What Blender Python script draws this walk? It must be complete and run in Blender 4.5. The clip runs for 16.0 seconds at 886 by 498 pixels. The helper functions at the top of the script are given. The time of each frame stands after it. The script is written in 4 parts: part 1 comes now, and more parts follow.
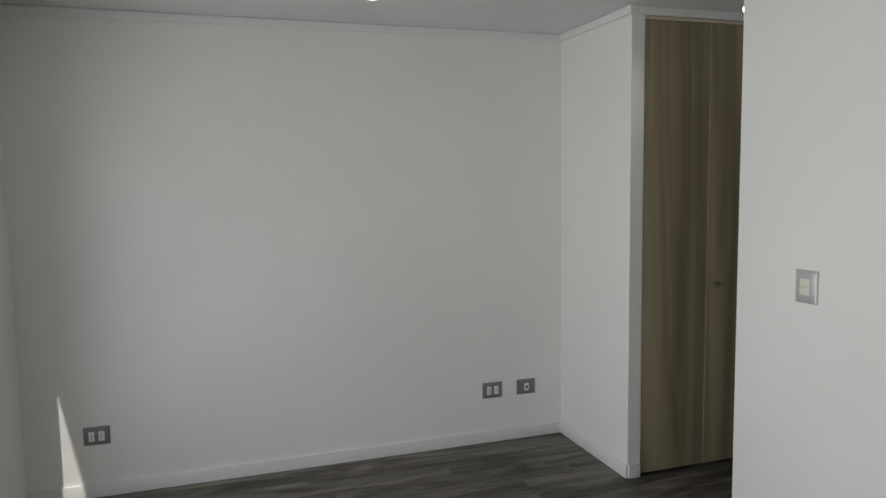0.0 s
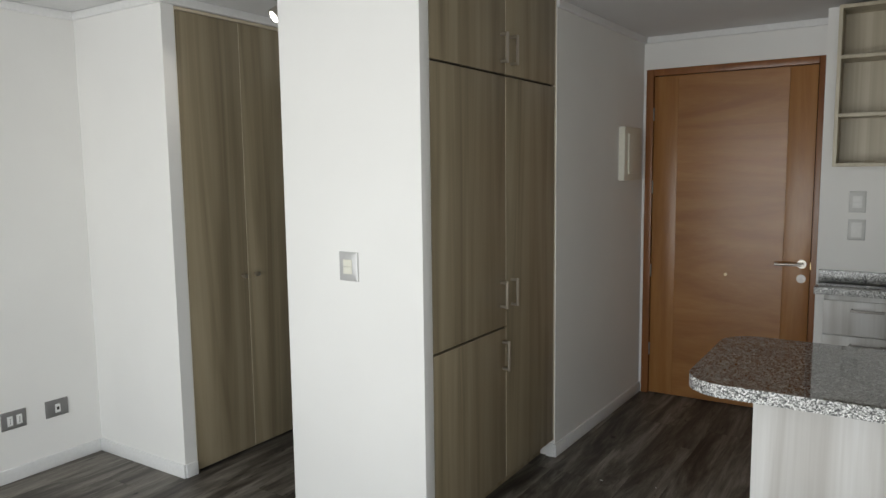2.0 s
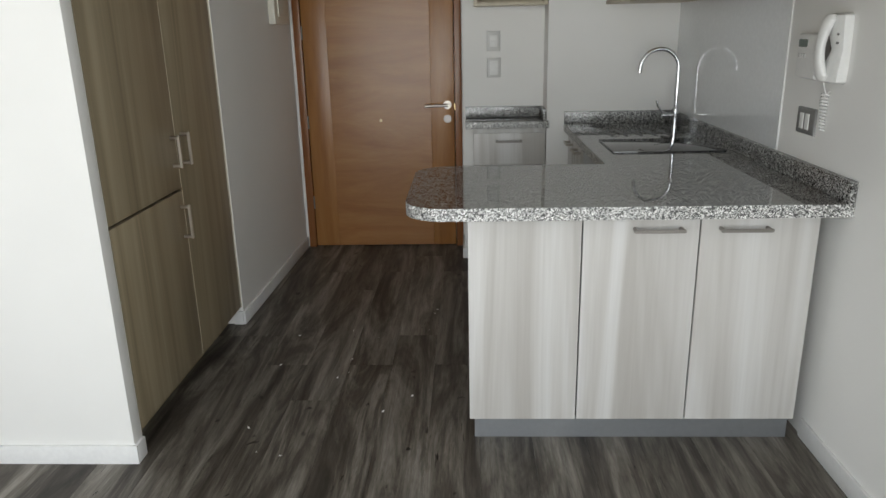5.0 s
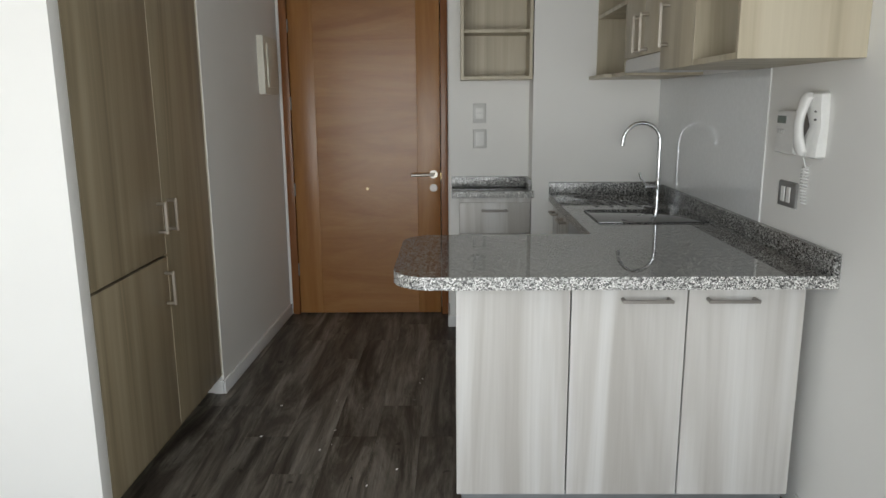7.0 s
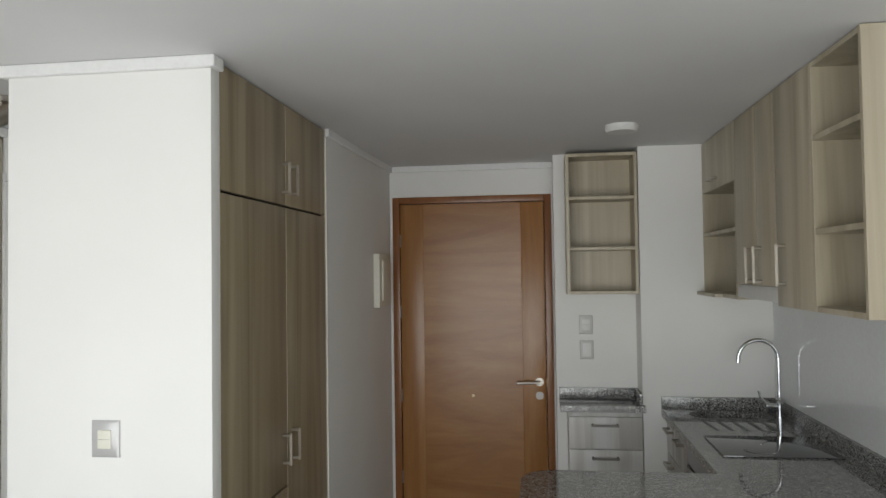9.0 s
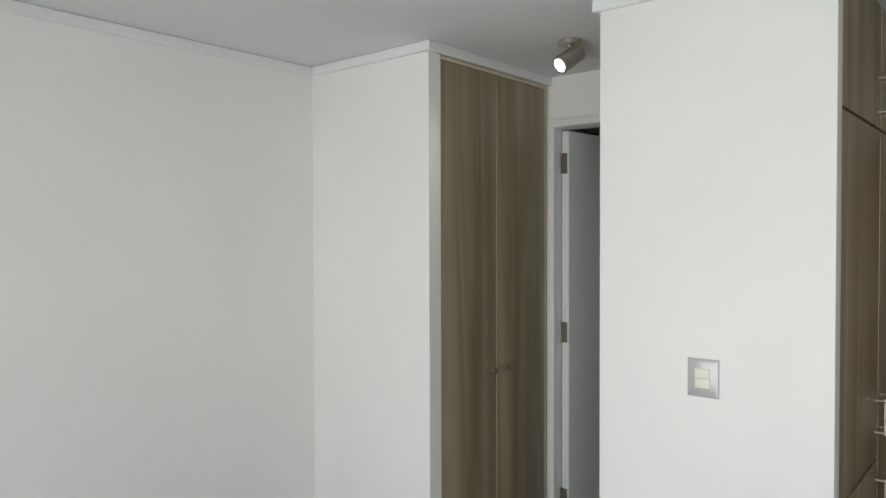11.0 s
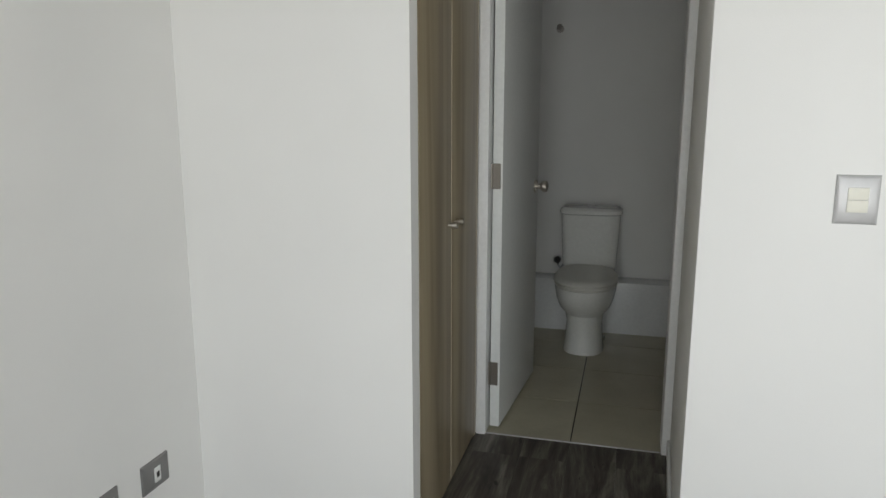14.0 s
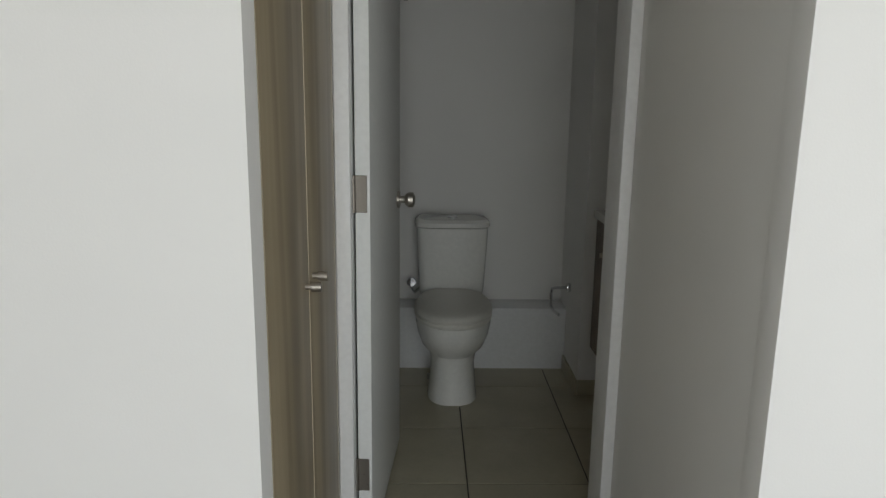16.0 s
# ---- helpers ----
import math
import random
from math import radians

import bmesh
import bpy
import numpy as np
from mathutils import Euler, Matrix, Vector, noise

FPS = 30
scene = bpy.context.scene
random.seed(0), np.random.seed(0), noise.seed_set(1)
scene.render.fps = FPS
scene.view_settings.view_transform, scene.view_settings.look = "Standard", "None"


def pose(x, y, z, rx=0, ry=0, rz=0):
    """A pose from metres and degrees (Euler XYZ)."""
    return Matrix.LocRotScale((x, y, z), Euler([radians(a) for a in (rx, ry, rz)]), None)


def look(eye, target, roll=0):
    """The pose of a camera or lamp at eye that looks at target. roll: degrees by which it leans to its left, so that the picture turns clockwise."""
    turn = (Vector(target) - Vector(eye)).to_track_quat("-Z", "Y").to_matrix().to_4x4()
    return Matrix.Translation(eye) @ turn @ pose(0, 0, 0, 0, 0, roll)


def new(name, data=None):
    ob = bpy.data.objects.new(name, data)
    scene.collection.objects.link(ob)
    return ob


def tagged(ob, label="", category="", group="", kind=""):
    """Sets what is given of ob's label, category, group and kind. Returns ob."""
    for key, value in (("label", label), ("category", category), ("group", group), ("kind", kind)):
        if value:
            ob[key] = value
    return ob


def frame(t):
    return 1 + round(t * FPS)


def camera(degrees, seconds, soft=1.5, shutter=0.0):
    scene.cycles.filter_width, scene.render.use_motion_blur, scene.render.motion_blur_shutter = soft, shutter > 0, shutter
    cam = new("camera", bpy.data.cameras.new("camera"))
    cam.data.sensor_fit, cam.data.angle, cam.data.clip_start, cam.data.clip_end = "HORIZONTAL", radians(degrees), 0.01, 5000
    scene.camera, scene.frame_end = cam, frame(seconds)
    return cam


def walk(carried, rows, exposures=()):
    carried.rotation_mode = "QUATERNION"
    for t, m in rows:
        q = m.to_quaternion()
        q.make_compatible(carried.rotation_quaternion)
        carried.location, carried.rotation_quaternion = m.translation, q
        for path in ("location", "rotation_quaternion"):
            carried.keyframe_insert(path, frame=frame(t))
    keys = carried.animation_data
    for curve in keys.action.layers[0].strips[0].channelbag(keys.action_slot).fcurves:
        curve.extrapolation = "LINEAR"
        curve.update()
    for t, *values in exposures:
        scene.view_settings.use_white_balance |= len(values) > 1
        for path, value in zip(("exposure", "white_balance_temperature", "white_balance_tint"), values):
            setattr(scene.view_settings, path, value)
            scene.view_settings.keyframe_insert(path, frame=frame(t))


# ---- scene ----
cam = camera(63.9, 16.0)
PATH = [
    (0, (1.544, -1.935, 1.504), (-0.346, -1.311, 1.309), -0.9),
    (0.5, (1.448, -1.972, 1.508), (-0.338, -1.089, 1.329), -0.8),
    (1, (1.393, -1.976, 1.487), (-0.22, -0.807, 1.306), -0.5),
    (1.5, (1.419, -2.057, 1.487), (0.062, -0.602, 1.283), -0.4),
    (2, (1.454, -2.115, 1.495), (0.376, -0.445, 1.27), -0.7),
    (2.5, (1.517, -2.157, 1.484), (0.702, -0.345, 1.261), -1.3),
    (3, (1.431, -2.074, 1.471), (0.853, -0.175, 1.222), -1.8),
    (3.5, (1.317, -2.024, 1.456), (0.946, -0.088, 1.119), -2.0),
    (4, (1.238, -2.007, 1.427), (1.002, -0.074, 0.973), -2.0),
    (4.5, (1.168, -2.011, 1.383), (1.022, -0.094, 0.831), -2.1),
    (4.7, (1.129, -2.023, 1.368), (1.022, -0.114, 0.779), -1.7),
    (6.8, (1.1, -2.022, 1.349), (1.075, -0.078, 0.879), -0.4),
    (7, (1.1, -2.013, 1.362), (1.074, -0.054, 0.956), -0.4),
    (7.5, (1.086, -2.008, 1.423), (1.067, -0.026, 1.157), -0.4),
    (8, (1.073, -2.018, 1.5), (1.055, -0.022, 1.37), -0.4),
    (8.5, (1.061, -2.037, 1.583), (0.997, -0.038, 1.579), -0.5),
    (9, (0.996, -2.064, 1.63), (0.728, -0.083, 1.688), -0.8),
    (9.5, (0.951, -2.14, 1.615), (0.261, -0.265, 1.699), -0.9),
    (10, (0.818, -2.129, 1.602), (-0.28, -0.461, 1.705), -0.5),
    (10.2, (0.746, -2.092, 1.603), (-0.485, -0.518, 1.699), -0.4),
    (12.3, (-0.136, -2.119, 1.407), (-1.402, -0.591, 1.161), -1.2),
    (12.5, (-0.212, -2.087, 1.393), (-1.419, -0.515, 1.128), -1.7),
    (13, (-0.437, -2.032, 1.32), (-1.438, -0.324, 1.033), -2.2),
    (13.5, (-0.629, -1.922, 1.329), (-1.403, -0.11, 0.988), -1.8),
    (14, (-0.854, -1.825, 1.325), (-1.357, 0.072, 0.938), 0.0),
    (14.5, (-0.975, -1.682, 1.301), (-1.282, 0.251, 0.887), 0.4),
    (15, (-1.056, -1.45, 1.296), (-1.234, 0.495, 0.865), 0.3),
    (15.5, (-1.114, -1.213, 1.283), (-1.192, 0.739, 0.856), 0.2),
    (16, (-1.187, -0.955, 1.318), (-1.144, 1.001, 0.903), 0.8),
]
LIGHT = [(0.0, -1.0), (0.5, -0.75), (1.0, -0.42), (1.5, -0.24), (3.0, -0.17), (4.0, -0.08), (7.0, 0.0), (8.0, -0.04), (9.0, -0.12), (10.0, -0.36), (12.5, -0.32), (14.5, -0.35), (16.0, -0.30)]
walk(cam, [(t, look(eye, target, roll)) for t, eye, target, roll in PATH], LIGHT)


# ---- light ----
world = bpy.data.worlds.new("sky")
scene.world = world
world.use_nodes = True
wn = world.node_tree.nodes
sky = wn.new("ShaderNodeTexSky")
sky.sky_type, sky.sun_disc = "NISHITA", False
sky.sun_elevation, sky.sun_rotation = radians(55), radians(107)
world.node_tree.links.new(sky.outputs[0], wn["Background"].inputs[0])
wn["Background"].inputs[1].default_value = 0.12

sun_data = bpy.data.lights.new("sun", "SUN")
sun_data.energy, sun_data.angle, sun_data.color = 5.0, radians(0.5), (1.0, 0.95, 0.88)
sun = new("sun", sun_data)
sun.matrix_world = look((3.37, -0.952, 5.2), (0, 0, 0))

glow_data = bpy.data.lights.new("window_daylight", "AREA")
glow_data.shape, glow_data.size, glow_data.size_y = "RECTANGLE", 3.70, 2.0
glow_data.energy, glow_data.color, glow_data.spread = 62.0, (0.975, 0.995, 0.985), radians(152)
window_daylight = new("window_daylight", glow_data)
window_daylight.matrix_world = look((0.29, -2.90, 1.04), (0.29, 0.0, 1.04))


# ---- materials ----
def node_mat(name, rough=0.5, metal=0.0):
    m = bpy.data.materials.new(name)
    m.use_nodes = True
    nt = m.node_tree
    b = nt.nodes["Principled BSDF"]
    b.inputs["Roughness"].default_value = rough
    b.inputs["Metallic"].default_value = metal
    return m, nt, b


def coords(nt, scale=(1, 1, 1), randomize=False):
    tc = nt.nodes.new("ShaderNodeTexCoord")
    mp = nt.nodes.new("ShaderNodeMapping")
    mp.inputs["Scale"].default_value = scale
    nt.links.new(tc.outputs["Object"], mp.inputs["Vector"])
    if randomize:
        info = nt.nodes.new("ShaderNodeObjectInfo")
        mul = nt.nodes.new("ShaderNodeMath")
        mul.operation = "MULTIPLY"
        mul.inputs[1].default_value = 37.0
        nt.links.new(info.outputs["Random"], mul.inputs[0])
        nt.links.new(mul.outputs[0], mp.inputs["Location"])
    return mp.outputs["Vector"]


def tex_noise(nt, vec, scale, detail=4.0, rough=0.55, distortion=0.0):
    n = nt.nodes.new("ShaderNodeTexNoise")
    n.inputs["Scale"].default_value = scale
    n.inputs["Detail"].default_value = detail
    n.inputs["Roughness"].default_value = rough
    n.inputs["Distortion"].default_value = distortion
    nt.links.new(vec, n.inputs["Vector"])
    return n.outputs["Fac"]


def ramp(nt, fac, stops):
    r = nt.nodes.new("ShaderNodeValToRGB")
    el = r.color_ramp.elements
    while len(el) < len(stops):
        el.new(0.5)
    for e, (p, c) in zip(el, stops):
        e.position, e.color = p, (*c, 1)
    nt.links.new(fac, r.inputs[0])
    return r.outputs[0]


def mix_col(nt, a, b, fac, mode="MIX"):
    m = nt.nodes.new("ShaderNodeMix")
    m.data_type, m.blend_type = "RGBA", mode
    for sock, v in ((m.inputs[0], fac), (m.inputs[6], a), (m.inputs[7], b)):
        if isinstance(v, (int, float)):
            sock.default_value = v
        elif isinstance(v, tuple):
            sock.default_value = (*v, 1)
        else:
            nt.links.new(v, sock)
    return m.outputs[2]


def bump(nt, bsdf, height, strength, dist=0.002):
    b = nt.nodes.new("ShaderNodeBump")
    b.inputs["Strength"].default_value = strength
    b.inputs["Distance"].default_value = dist
    nt.links.new(height, b.inputs["Height"])
    nt.links.new(b.outputs[0], bsdf.inputs["Normal"])


def paint(name, col, rough=0.75, grain=260.0, strength=0.15, blotch=0.04):
    m, nt, b = node_mat(name, rough)
    v = coords(nt)
    big = tex_noise(nt, v, 1.7, 3)
    lo = tuple(c * (1 - blotch) for c in col)
    nt.links.new(ramp(nt, big, [(0.3, lo), (0.7, col)]), b.inputs["Base Color"])
    bump(nt, b, tex_noise(nt, v, grain, 3), strength, 0.0015)
    return m


def plain(name, col, rough=0.4, metal=0.0, grain=0.0):
    m, nt, b = node_mat(name, rough, metal)
    v = coords(nt)
    n = tex_noise(nt, v, 60, 3)
    nt.links.new(ramp(nt, n, [(0.3, tuple(c * 0.94 for c in col)), (0.7, col)]), b.inputs["Base Color"])
    r = nt.nodes.new("ShaderNodeMapRange")
    r.inputs[3].default_value, r.inputs[4].default_value = rough * 0.85, min(1, rough * 1.2)
    nt.links.new(n, r.inputs[0])
    nt.links.new(r.outputs[0], b.inputs["Roughness"])
    return m


def laminate(name, dark, mid, light, rough=0.42):
    """Upright ash grain: broad bands and fine fibres."""
    m, nt, b = node_mat(name, rough)
    v = coords(nt, (1, 1, 0.05), True)
    wide = tex_noise(nt, v, 5.5, 3, 0.55, 1.6)
    v2 = coords(nt, (1, 1, 0.02), True)
    fine = tex_noise(nt, v2, 120, 4, 0.6)
    c1 = ramp(nt, wide, [(0.36, dark), (0.5, mid), (0.64, light)])
    c2 = ramp(nt, fine, [(0.35, tuple(c * 0.82 for c in mid)), (0.65, light)])
    nt.links.new(mix_col(nt, c1, c2, 0.16), b.inputs["Base Color"])
    bump(nt, b, fine, 0.08, 0.0006)
    return m


M_WALL = paint("wall_paint", (0.855, 0.848, 0.822), 0.7)
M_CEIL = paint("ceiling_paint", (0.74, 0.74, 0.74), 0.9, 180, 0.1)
M_TRIM = plain("trim_white", (0.82, 0.82, 0.81), 0.4)
M_DOORW = plain("door_white", (0.79, 0.80, 0.78), 0.45)
# One ash laminate in shaded, bright and lit tones; colour carries the room's light.
M_LAM_SHADE = laminate("ash_laminate", (0.200, 0.160, 0.098), (0.292, 0.238, 0.152), (0.37, 0.308, 0.206))
M_LAM_BRIGHT = laminate("bright_lit_ash_laminate", (0.46, 0.438, 0.405), (0.585, 0.568, 0.54), (0.69, 0.682, 0.665))
M_LAM_LIT = laminate("lit_ash_laminate", (0.375, 0.322, 0.228), (0.470, 0.413, 0.302), (0.545, 0.492, 0.375))
M_EDGE = plain("edge_band", (0.66, 0.58, 0.44), 0.45)
M_NICK = plain("brushed_nickel", (0.56, 0.52, 0.46), 0.36, 1.0)
M_CHROME = plain("chrome", (0.70, 0.71, 0.73), 0.05, 1.0)
M_STEEL = plain("steel_kick", (0.42, 0.44, 0.46), 0.38, 0.8)
M_HINGE = plain("old_nickel", (0.27, 0.245, 0.215), 0.46, 1.0)
M_BLACK = plain("black_glass", (0.02, 0.02, 0.022), 0.03)
M_BLACK.node_tree.nodes["Principled BSDF"].inputs["IOR"].default_value = 2.0
M_GROOVE_SHADE = plain("groove_shade", (0.045, 0.045, 0.047), 0.35, 0.6)
# Steel coloured nearly black, which paints the shade inside the deep bowl.
M_SINK = plain("sink_steel_shaded", (0.03, 0.03, 0.032), 0.45, 0.3)
M_SEAT = plain("seat_plastic", (0.70, 0.69, 0.63), 0.34)
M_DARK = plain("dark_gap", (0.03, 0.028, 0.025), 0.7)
M_PLAST = plain("white_plastic", (0.80, 0.80, 0.78), 0.35)
M_CREAM = plain("cream_plastic", (0.78, 0.76, 0.66), 0.35)
M_SILV = plain("silver_plastic", (0.54, 0.535, 0.53), 0.32, 0.25)
M_SILW = plain("pale_silver_plastic", (0.66, 0.66, 0.64), 0.3, 0.05)
M_DNICK = plain("dark_nickel", (0.30, 0.28, 0.26), 0.34, 0.9)
M_GREYP = plain("grey_plate", (0.22, 0.215, 0.21), 0.4, 0.2)
M_LCD = plain("lcd", (0.10, 0.13, 0.11), 0.2)
M_CERAM = plain("ceramic", (0.82, 0.82, 0.78), 0.08)
M_TILEW = plain("white_tile", (0.82, 0.83, 0.83), 0.2)
M_SPLASH = plain("splash_panel", (0.80, 0.82, 0.83), 0.03)
M_SPLASH.node_tree.nodes["Principled BSDF"].inputs["IOR"].default_value = 1.9
M_BRASS = plain("brass", (0.62, 0.47, 0.24), 0.3, 1.0)
M_CONC = paint("concrete", (0.40, 0.40, 0.39), 0.9)


def make_granite(name, rough, tone):
    m, nt, b = node_mat(name, rough)
    b.inputs["Specular IOR Level"].default_value = 0.95
    v = coords(nt)
    a = nt.nodes.new("ShaderNodeTexVoronoi")
    a.inputs["Scale"].default_value = 290
    nt.links.new(v, a.inputs["Vector"])
    sep = nt.nodes.new("ShaderNodeSeparateColor")
    nt.links.new(a.outputs["Color"], sep.inputs[0])
    grains = ramp(nt, sep.outputs[0], [(0.0, (0.012, 0.012, 0.012)), (0.30, (0.03, 0.029, 0.027)), (0.36, (0.16, 0.16, 0.15)),
                                       (0.54, (0.36, 0.36, 0.345)), (0.80, (0.74, 0.74, 0.72))])
    n = tex_noise(nt, v, 45, 4)
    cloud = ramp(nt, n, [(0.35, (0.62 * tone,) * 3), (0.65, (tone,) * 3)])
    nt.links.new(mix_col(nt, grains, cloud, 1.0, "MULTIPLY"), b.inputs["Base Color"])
    return m


def make_plank():
    m, nt, b = node_mat("vinyl_plank", 0.46)
    b.inputs["Specular IOR Level"].default_value = 0.35
    wide = tex_noise(nt, coords(nt, (1, 0.13, 1), True), 9, 6, 0.66, 0.9)
    streak = tex_noise(nt, coords(nt, (1, 0.05, 1), True), 34, 5, 0.7, 0.4)
    fine = tex_noise(nt, coords(nt, (1, 0.07, 1), True), 150, 5, 0.75)
    cracks = tex_noise(nt, coords(nt, (1, 0.10, 1), True), 58, 4, 0.65, 1.4)
    patch = tex_noise(nt, coords(nt, (1, 0.6, 1), True), 5, 3, 0.6)
    knots = tex_noise(nt, coords(nt, (1, 0.55, 1), True), 17, 2, 0.5, 0.6)
    info = nt.nodes.new("ShaderNodeObjectInfo")
    tone = ramp(nt, info.outputs["Random"], [(0.0, (1.00, 0.98, 0.95)), (0.5, (1.22, 1.21, 1.19)), (1.0, (1.50, 1.49, 1.47))])
    c1 = ramp(nt, wide, [(0.34, (0.030, 0.025, 0.020)), (0.46, (0.082, 0.072, 0.060)), (0.56, (0.165, 0.152, 0.132)), (0.68, (0.235, 0.222, 0.198))])
    c2 = ramp(nt, streak, [(0.36, (0.56, 0.54, 0.52)), (0.60, (1.08, 1.08, 1.08))])
    c3 = ramp(nt, fine, [(0.34, (0.62, 0.60, 0.58)), (0.60, (1, 1, 1))])
    c4 = ramp(nt, cracks, [(0.30, (0.06, 0.05, 0.04)), (0.36, (1, 1, 1))])
    c5 = ramp(nt, knots, [(0.235, (0.10, 0.08, 0.06)), (0.285, (1, 1, 1))])
    mask = ramp(nt, patch, [(0.42, (0, 0, 0)), (0.54, (1, 1, 1))])
    c = mix_col(nt, c1, c2, 0.8, "MULTIPLY")
    c = mix_col(nt, c, c3, 0.8, "MULTIPLY")
    c = mix_col(nt, c, c4, mask, "MULTIPLY")
    c = mix_col(nt, c, c5, 0.9, "MULTIPLY")
    c = mix_col(nt, c, tone, 1.0, "MULTIPLY")
    nt.links.new(c, b.inputs["Base Color"])
    bump(nt, b, fine, 0.15, 0.0008)
    return m


def make_floor_tile():
    m, nt, b = node_mat("beige_tile", 0.28)
    v = coords(nt, (1, 1, 1), True)
    n = tex_noise(nt, v, 5, 5)
    f = tex_noise(nt, v, 90, 3)
    c = ramp(nt, n, [(0.3, (0.40, 0.37, 0.265)), (0.7, (0.49, 0.455, 0.335))])
    c = mix_col(nt, c, ramp(nt, f, [(0.3, (0.88, 0.88, 0.88)), (0.7, (1, 1, 1))]), 0.6, "MULTIPLY")
    nt.links.new(c, b.inputs["Base Color"])
    bump(nt, b, f, 0.05, 0.0005)
    return m


def veneer(name, grain_scale, dark, mid, light):
    m, nt, b = node_mat(name, 0.26)
    v = coords(nt, grain_scale)
    wide = tex_noise(nt, v, 4.5, 5, 0.6, 1.6)
    fine = tex_noise(nt, v, 55, 5, 0.7, 0.8)
    c1 = ramp(nt, wide, [(0.3, dark), (0.5, mid), (0.72, light)])
    c2 = ramp(nt, fine, [(0.3, (0.88, 0.86, 0.83)), (0.65, (1, 1, 1))])
    nt.links.new(mix_col(nt, c1, c2, 0.8, "MULTIPLY"), b.inputs["Base Color"])
    bump(nt, b, fine, 0.06, 0.0005)
    return m


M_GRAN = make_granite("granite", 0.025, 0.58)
# Same stone: the edge tone is raised to paint the daylight falling on it.
M_GRAN_LIT = make_granite("granite_lit_edge", 0.42, 1.3)
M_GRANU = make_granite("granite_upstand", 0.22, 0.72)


def lit_edges(slab):
    """Sawn edges are duller than the polished top, and paler to paint daylight on them."""
    slab.data.materials.append(M_GRAN_LIT)
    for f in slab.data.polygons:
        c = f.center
        # The sink cut keeps the darker tone, which paints its shade.
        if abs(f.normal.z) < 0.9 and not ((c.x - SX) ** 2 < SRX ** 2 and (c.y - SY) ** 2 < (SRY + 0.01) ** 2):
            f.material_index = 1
M_PLANK = make_plank()
M_FTILE = make_floor_tile()
M_VEN_H = veneer("veneer_across", (0.16, 1, 1.1), (0.285, 0.124, 0.038), (0.355, 0.163, 0.052), (0.42, 0.205, 0.070))
M_VEN_V = veneer("veneer_upright", (1.6, 1, 0.10), (0.285, 0.124, 0.038), (0.36, 0.168, 0.054), (0.42, 0.205, 0.072))
M_FRAME = veneer("frame_wood", (1.6, 1.6, 0.10), (0.20, 0.075, 0.026), (0.255, 0.102, 0.036), (0.305, 0.130, 0.050))
M_WALNUT = veneer("vanity_wood", (1, 1, 0.1), (0.14, 0.09, 0.055), (0.19, 0.125, 0.08), (0.24, 0.165, 0.11))


def emitter(name, col, power):
    m = bpy.data.materials.new(name)
    m.use_nodes = True
    b = m.node_tree.nodes["Principled BSDF"]
    b.inputs["Base Color"].default_value = (*col, 1)
    b.inputs["Emission Color"].default_value = (*col, 1)
    b.inputs["Emission Strength"].default_value = power
    return m


M_BULB = emitter("lit_lens", (1.0, 0.96, 0.88), 6.0)


def make_glass():
    m, nt, b = node_mat("glass", 0.0)
    b.inputs["Transmission Weight"].default_value = 1.0
    b.inputs["IOR"].default_value = 1.45
    return m


M_GLASS = make_glass()


# ---- mesh helpers ----
def bx(bm, x0, x1, y0, y1, z0, z1, bevel=0.0, seg=2):
    r = bmesh.ops.create_cube(bm, size=1.0)
    bmesh.ops.transform(bm, matrix=Matrix.Translation(((x0 + x1) / 2, (y0 + y1) / 2, (z0 + z1) / 2))
                        @ Matrix.Diagonal((abs(x1 - x0), abs(y1 - y0), abs(z1 - z0), 1)), verts=r["verts"])
    if bevel:
        edges = list({e for v in r["verts"] for e in v.link_edges})
        bmesh.ops.bevel(bm, geom=edges, offset=bevel, segments=seg, profile=0.6, affect="EDGES")
    return bm


def cyl(bm, p0, p1, r0, r1=None, seg=20):
    p0, p1 = Vector(p0), Vector(p1)
    d = p1 - p0
    r = bmesh.ops.create_cone(bm, cap_ends=True, segments=seg, radius1=r0, radius2=r0 if r1 is None else r1, depth=d.length)
    m = Matrix.Translation((p0 + p1) / 2) @ d.to_track_quat("Z", "Y").to_matrix().to_4x4()
    bmesh.ops.transform(bm, matrix=m, verts=r["verts"])
    return bm


def loft(bm, rings, seg=36, power=2.0):
    """Rings of (cx, cy, z, rx, ry[, power]) joined from the bottom up and capped."""
    loops = []
    for cx, cy, z, rx, ry, *pw in rings:
        p = pw[0] if pw else power
        loop = []
        for k in range(seg):
            a = 2 * math.pi * k / seg
            c, s = math.cos(a), math.sin(a)
            loop.append(bm.verts.new((cx + rx * math.copysign(abs(c) ** (2 / p), c), cy + ry * math.copysign(abs(s) ** (2 / p), s), z)))
        loops.append(loop)
    for lo, hi in zip(loops, loops[1:]):
        for k in range(seg):
            bm.faces.new((lo[k], lo[(k + 1) % seg], hi[(k + 1) % seg], hi[k]))
    bm.faces.new(list(reversed(loops[0])))
    bm.faces.new(loops[-1])
    return bm


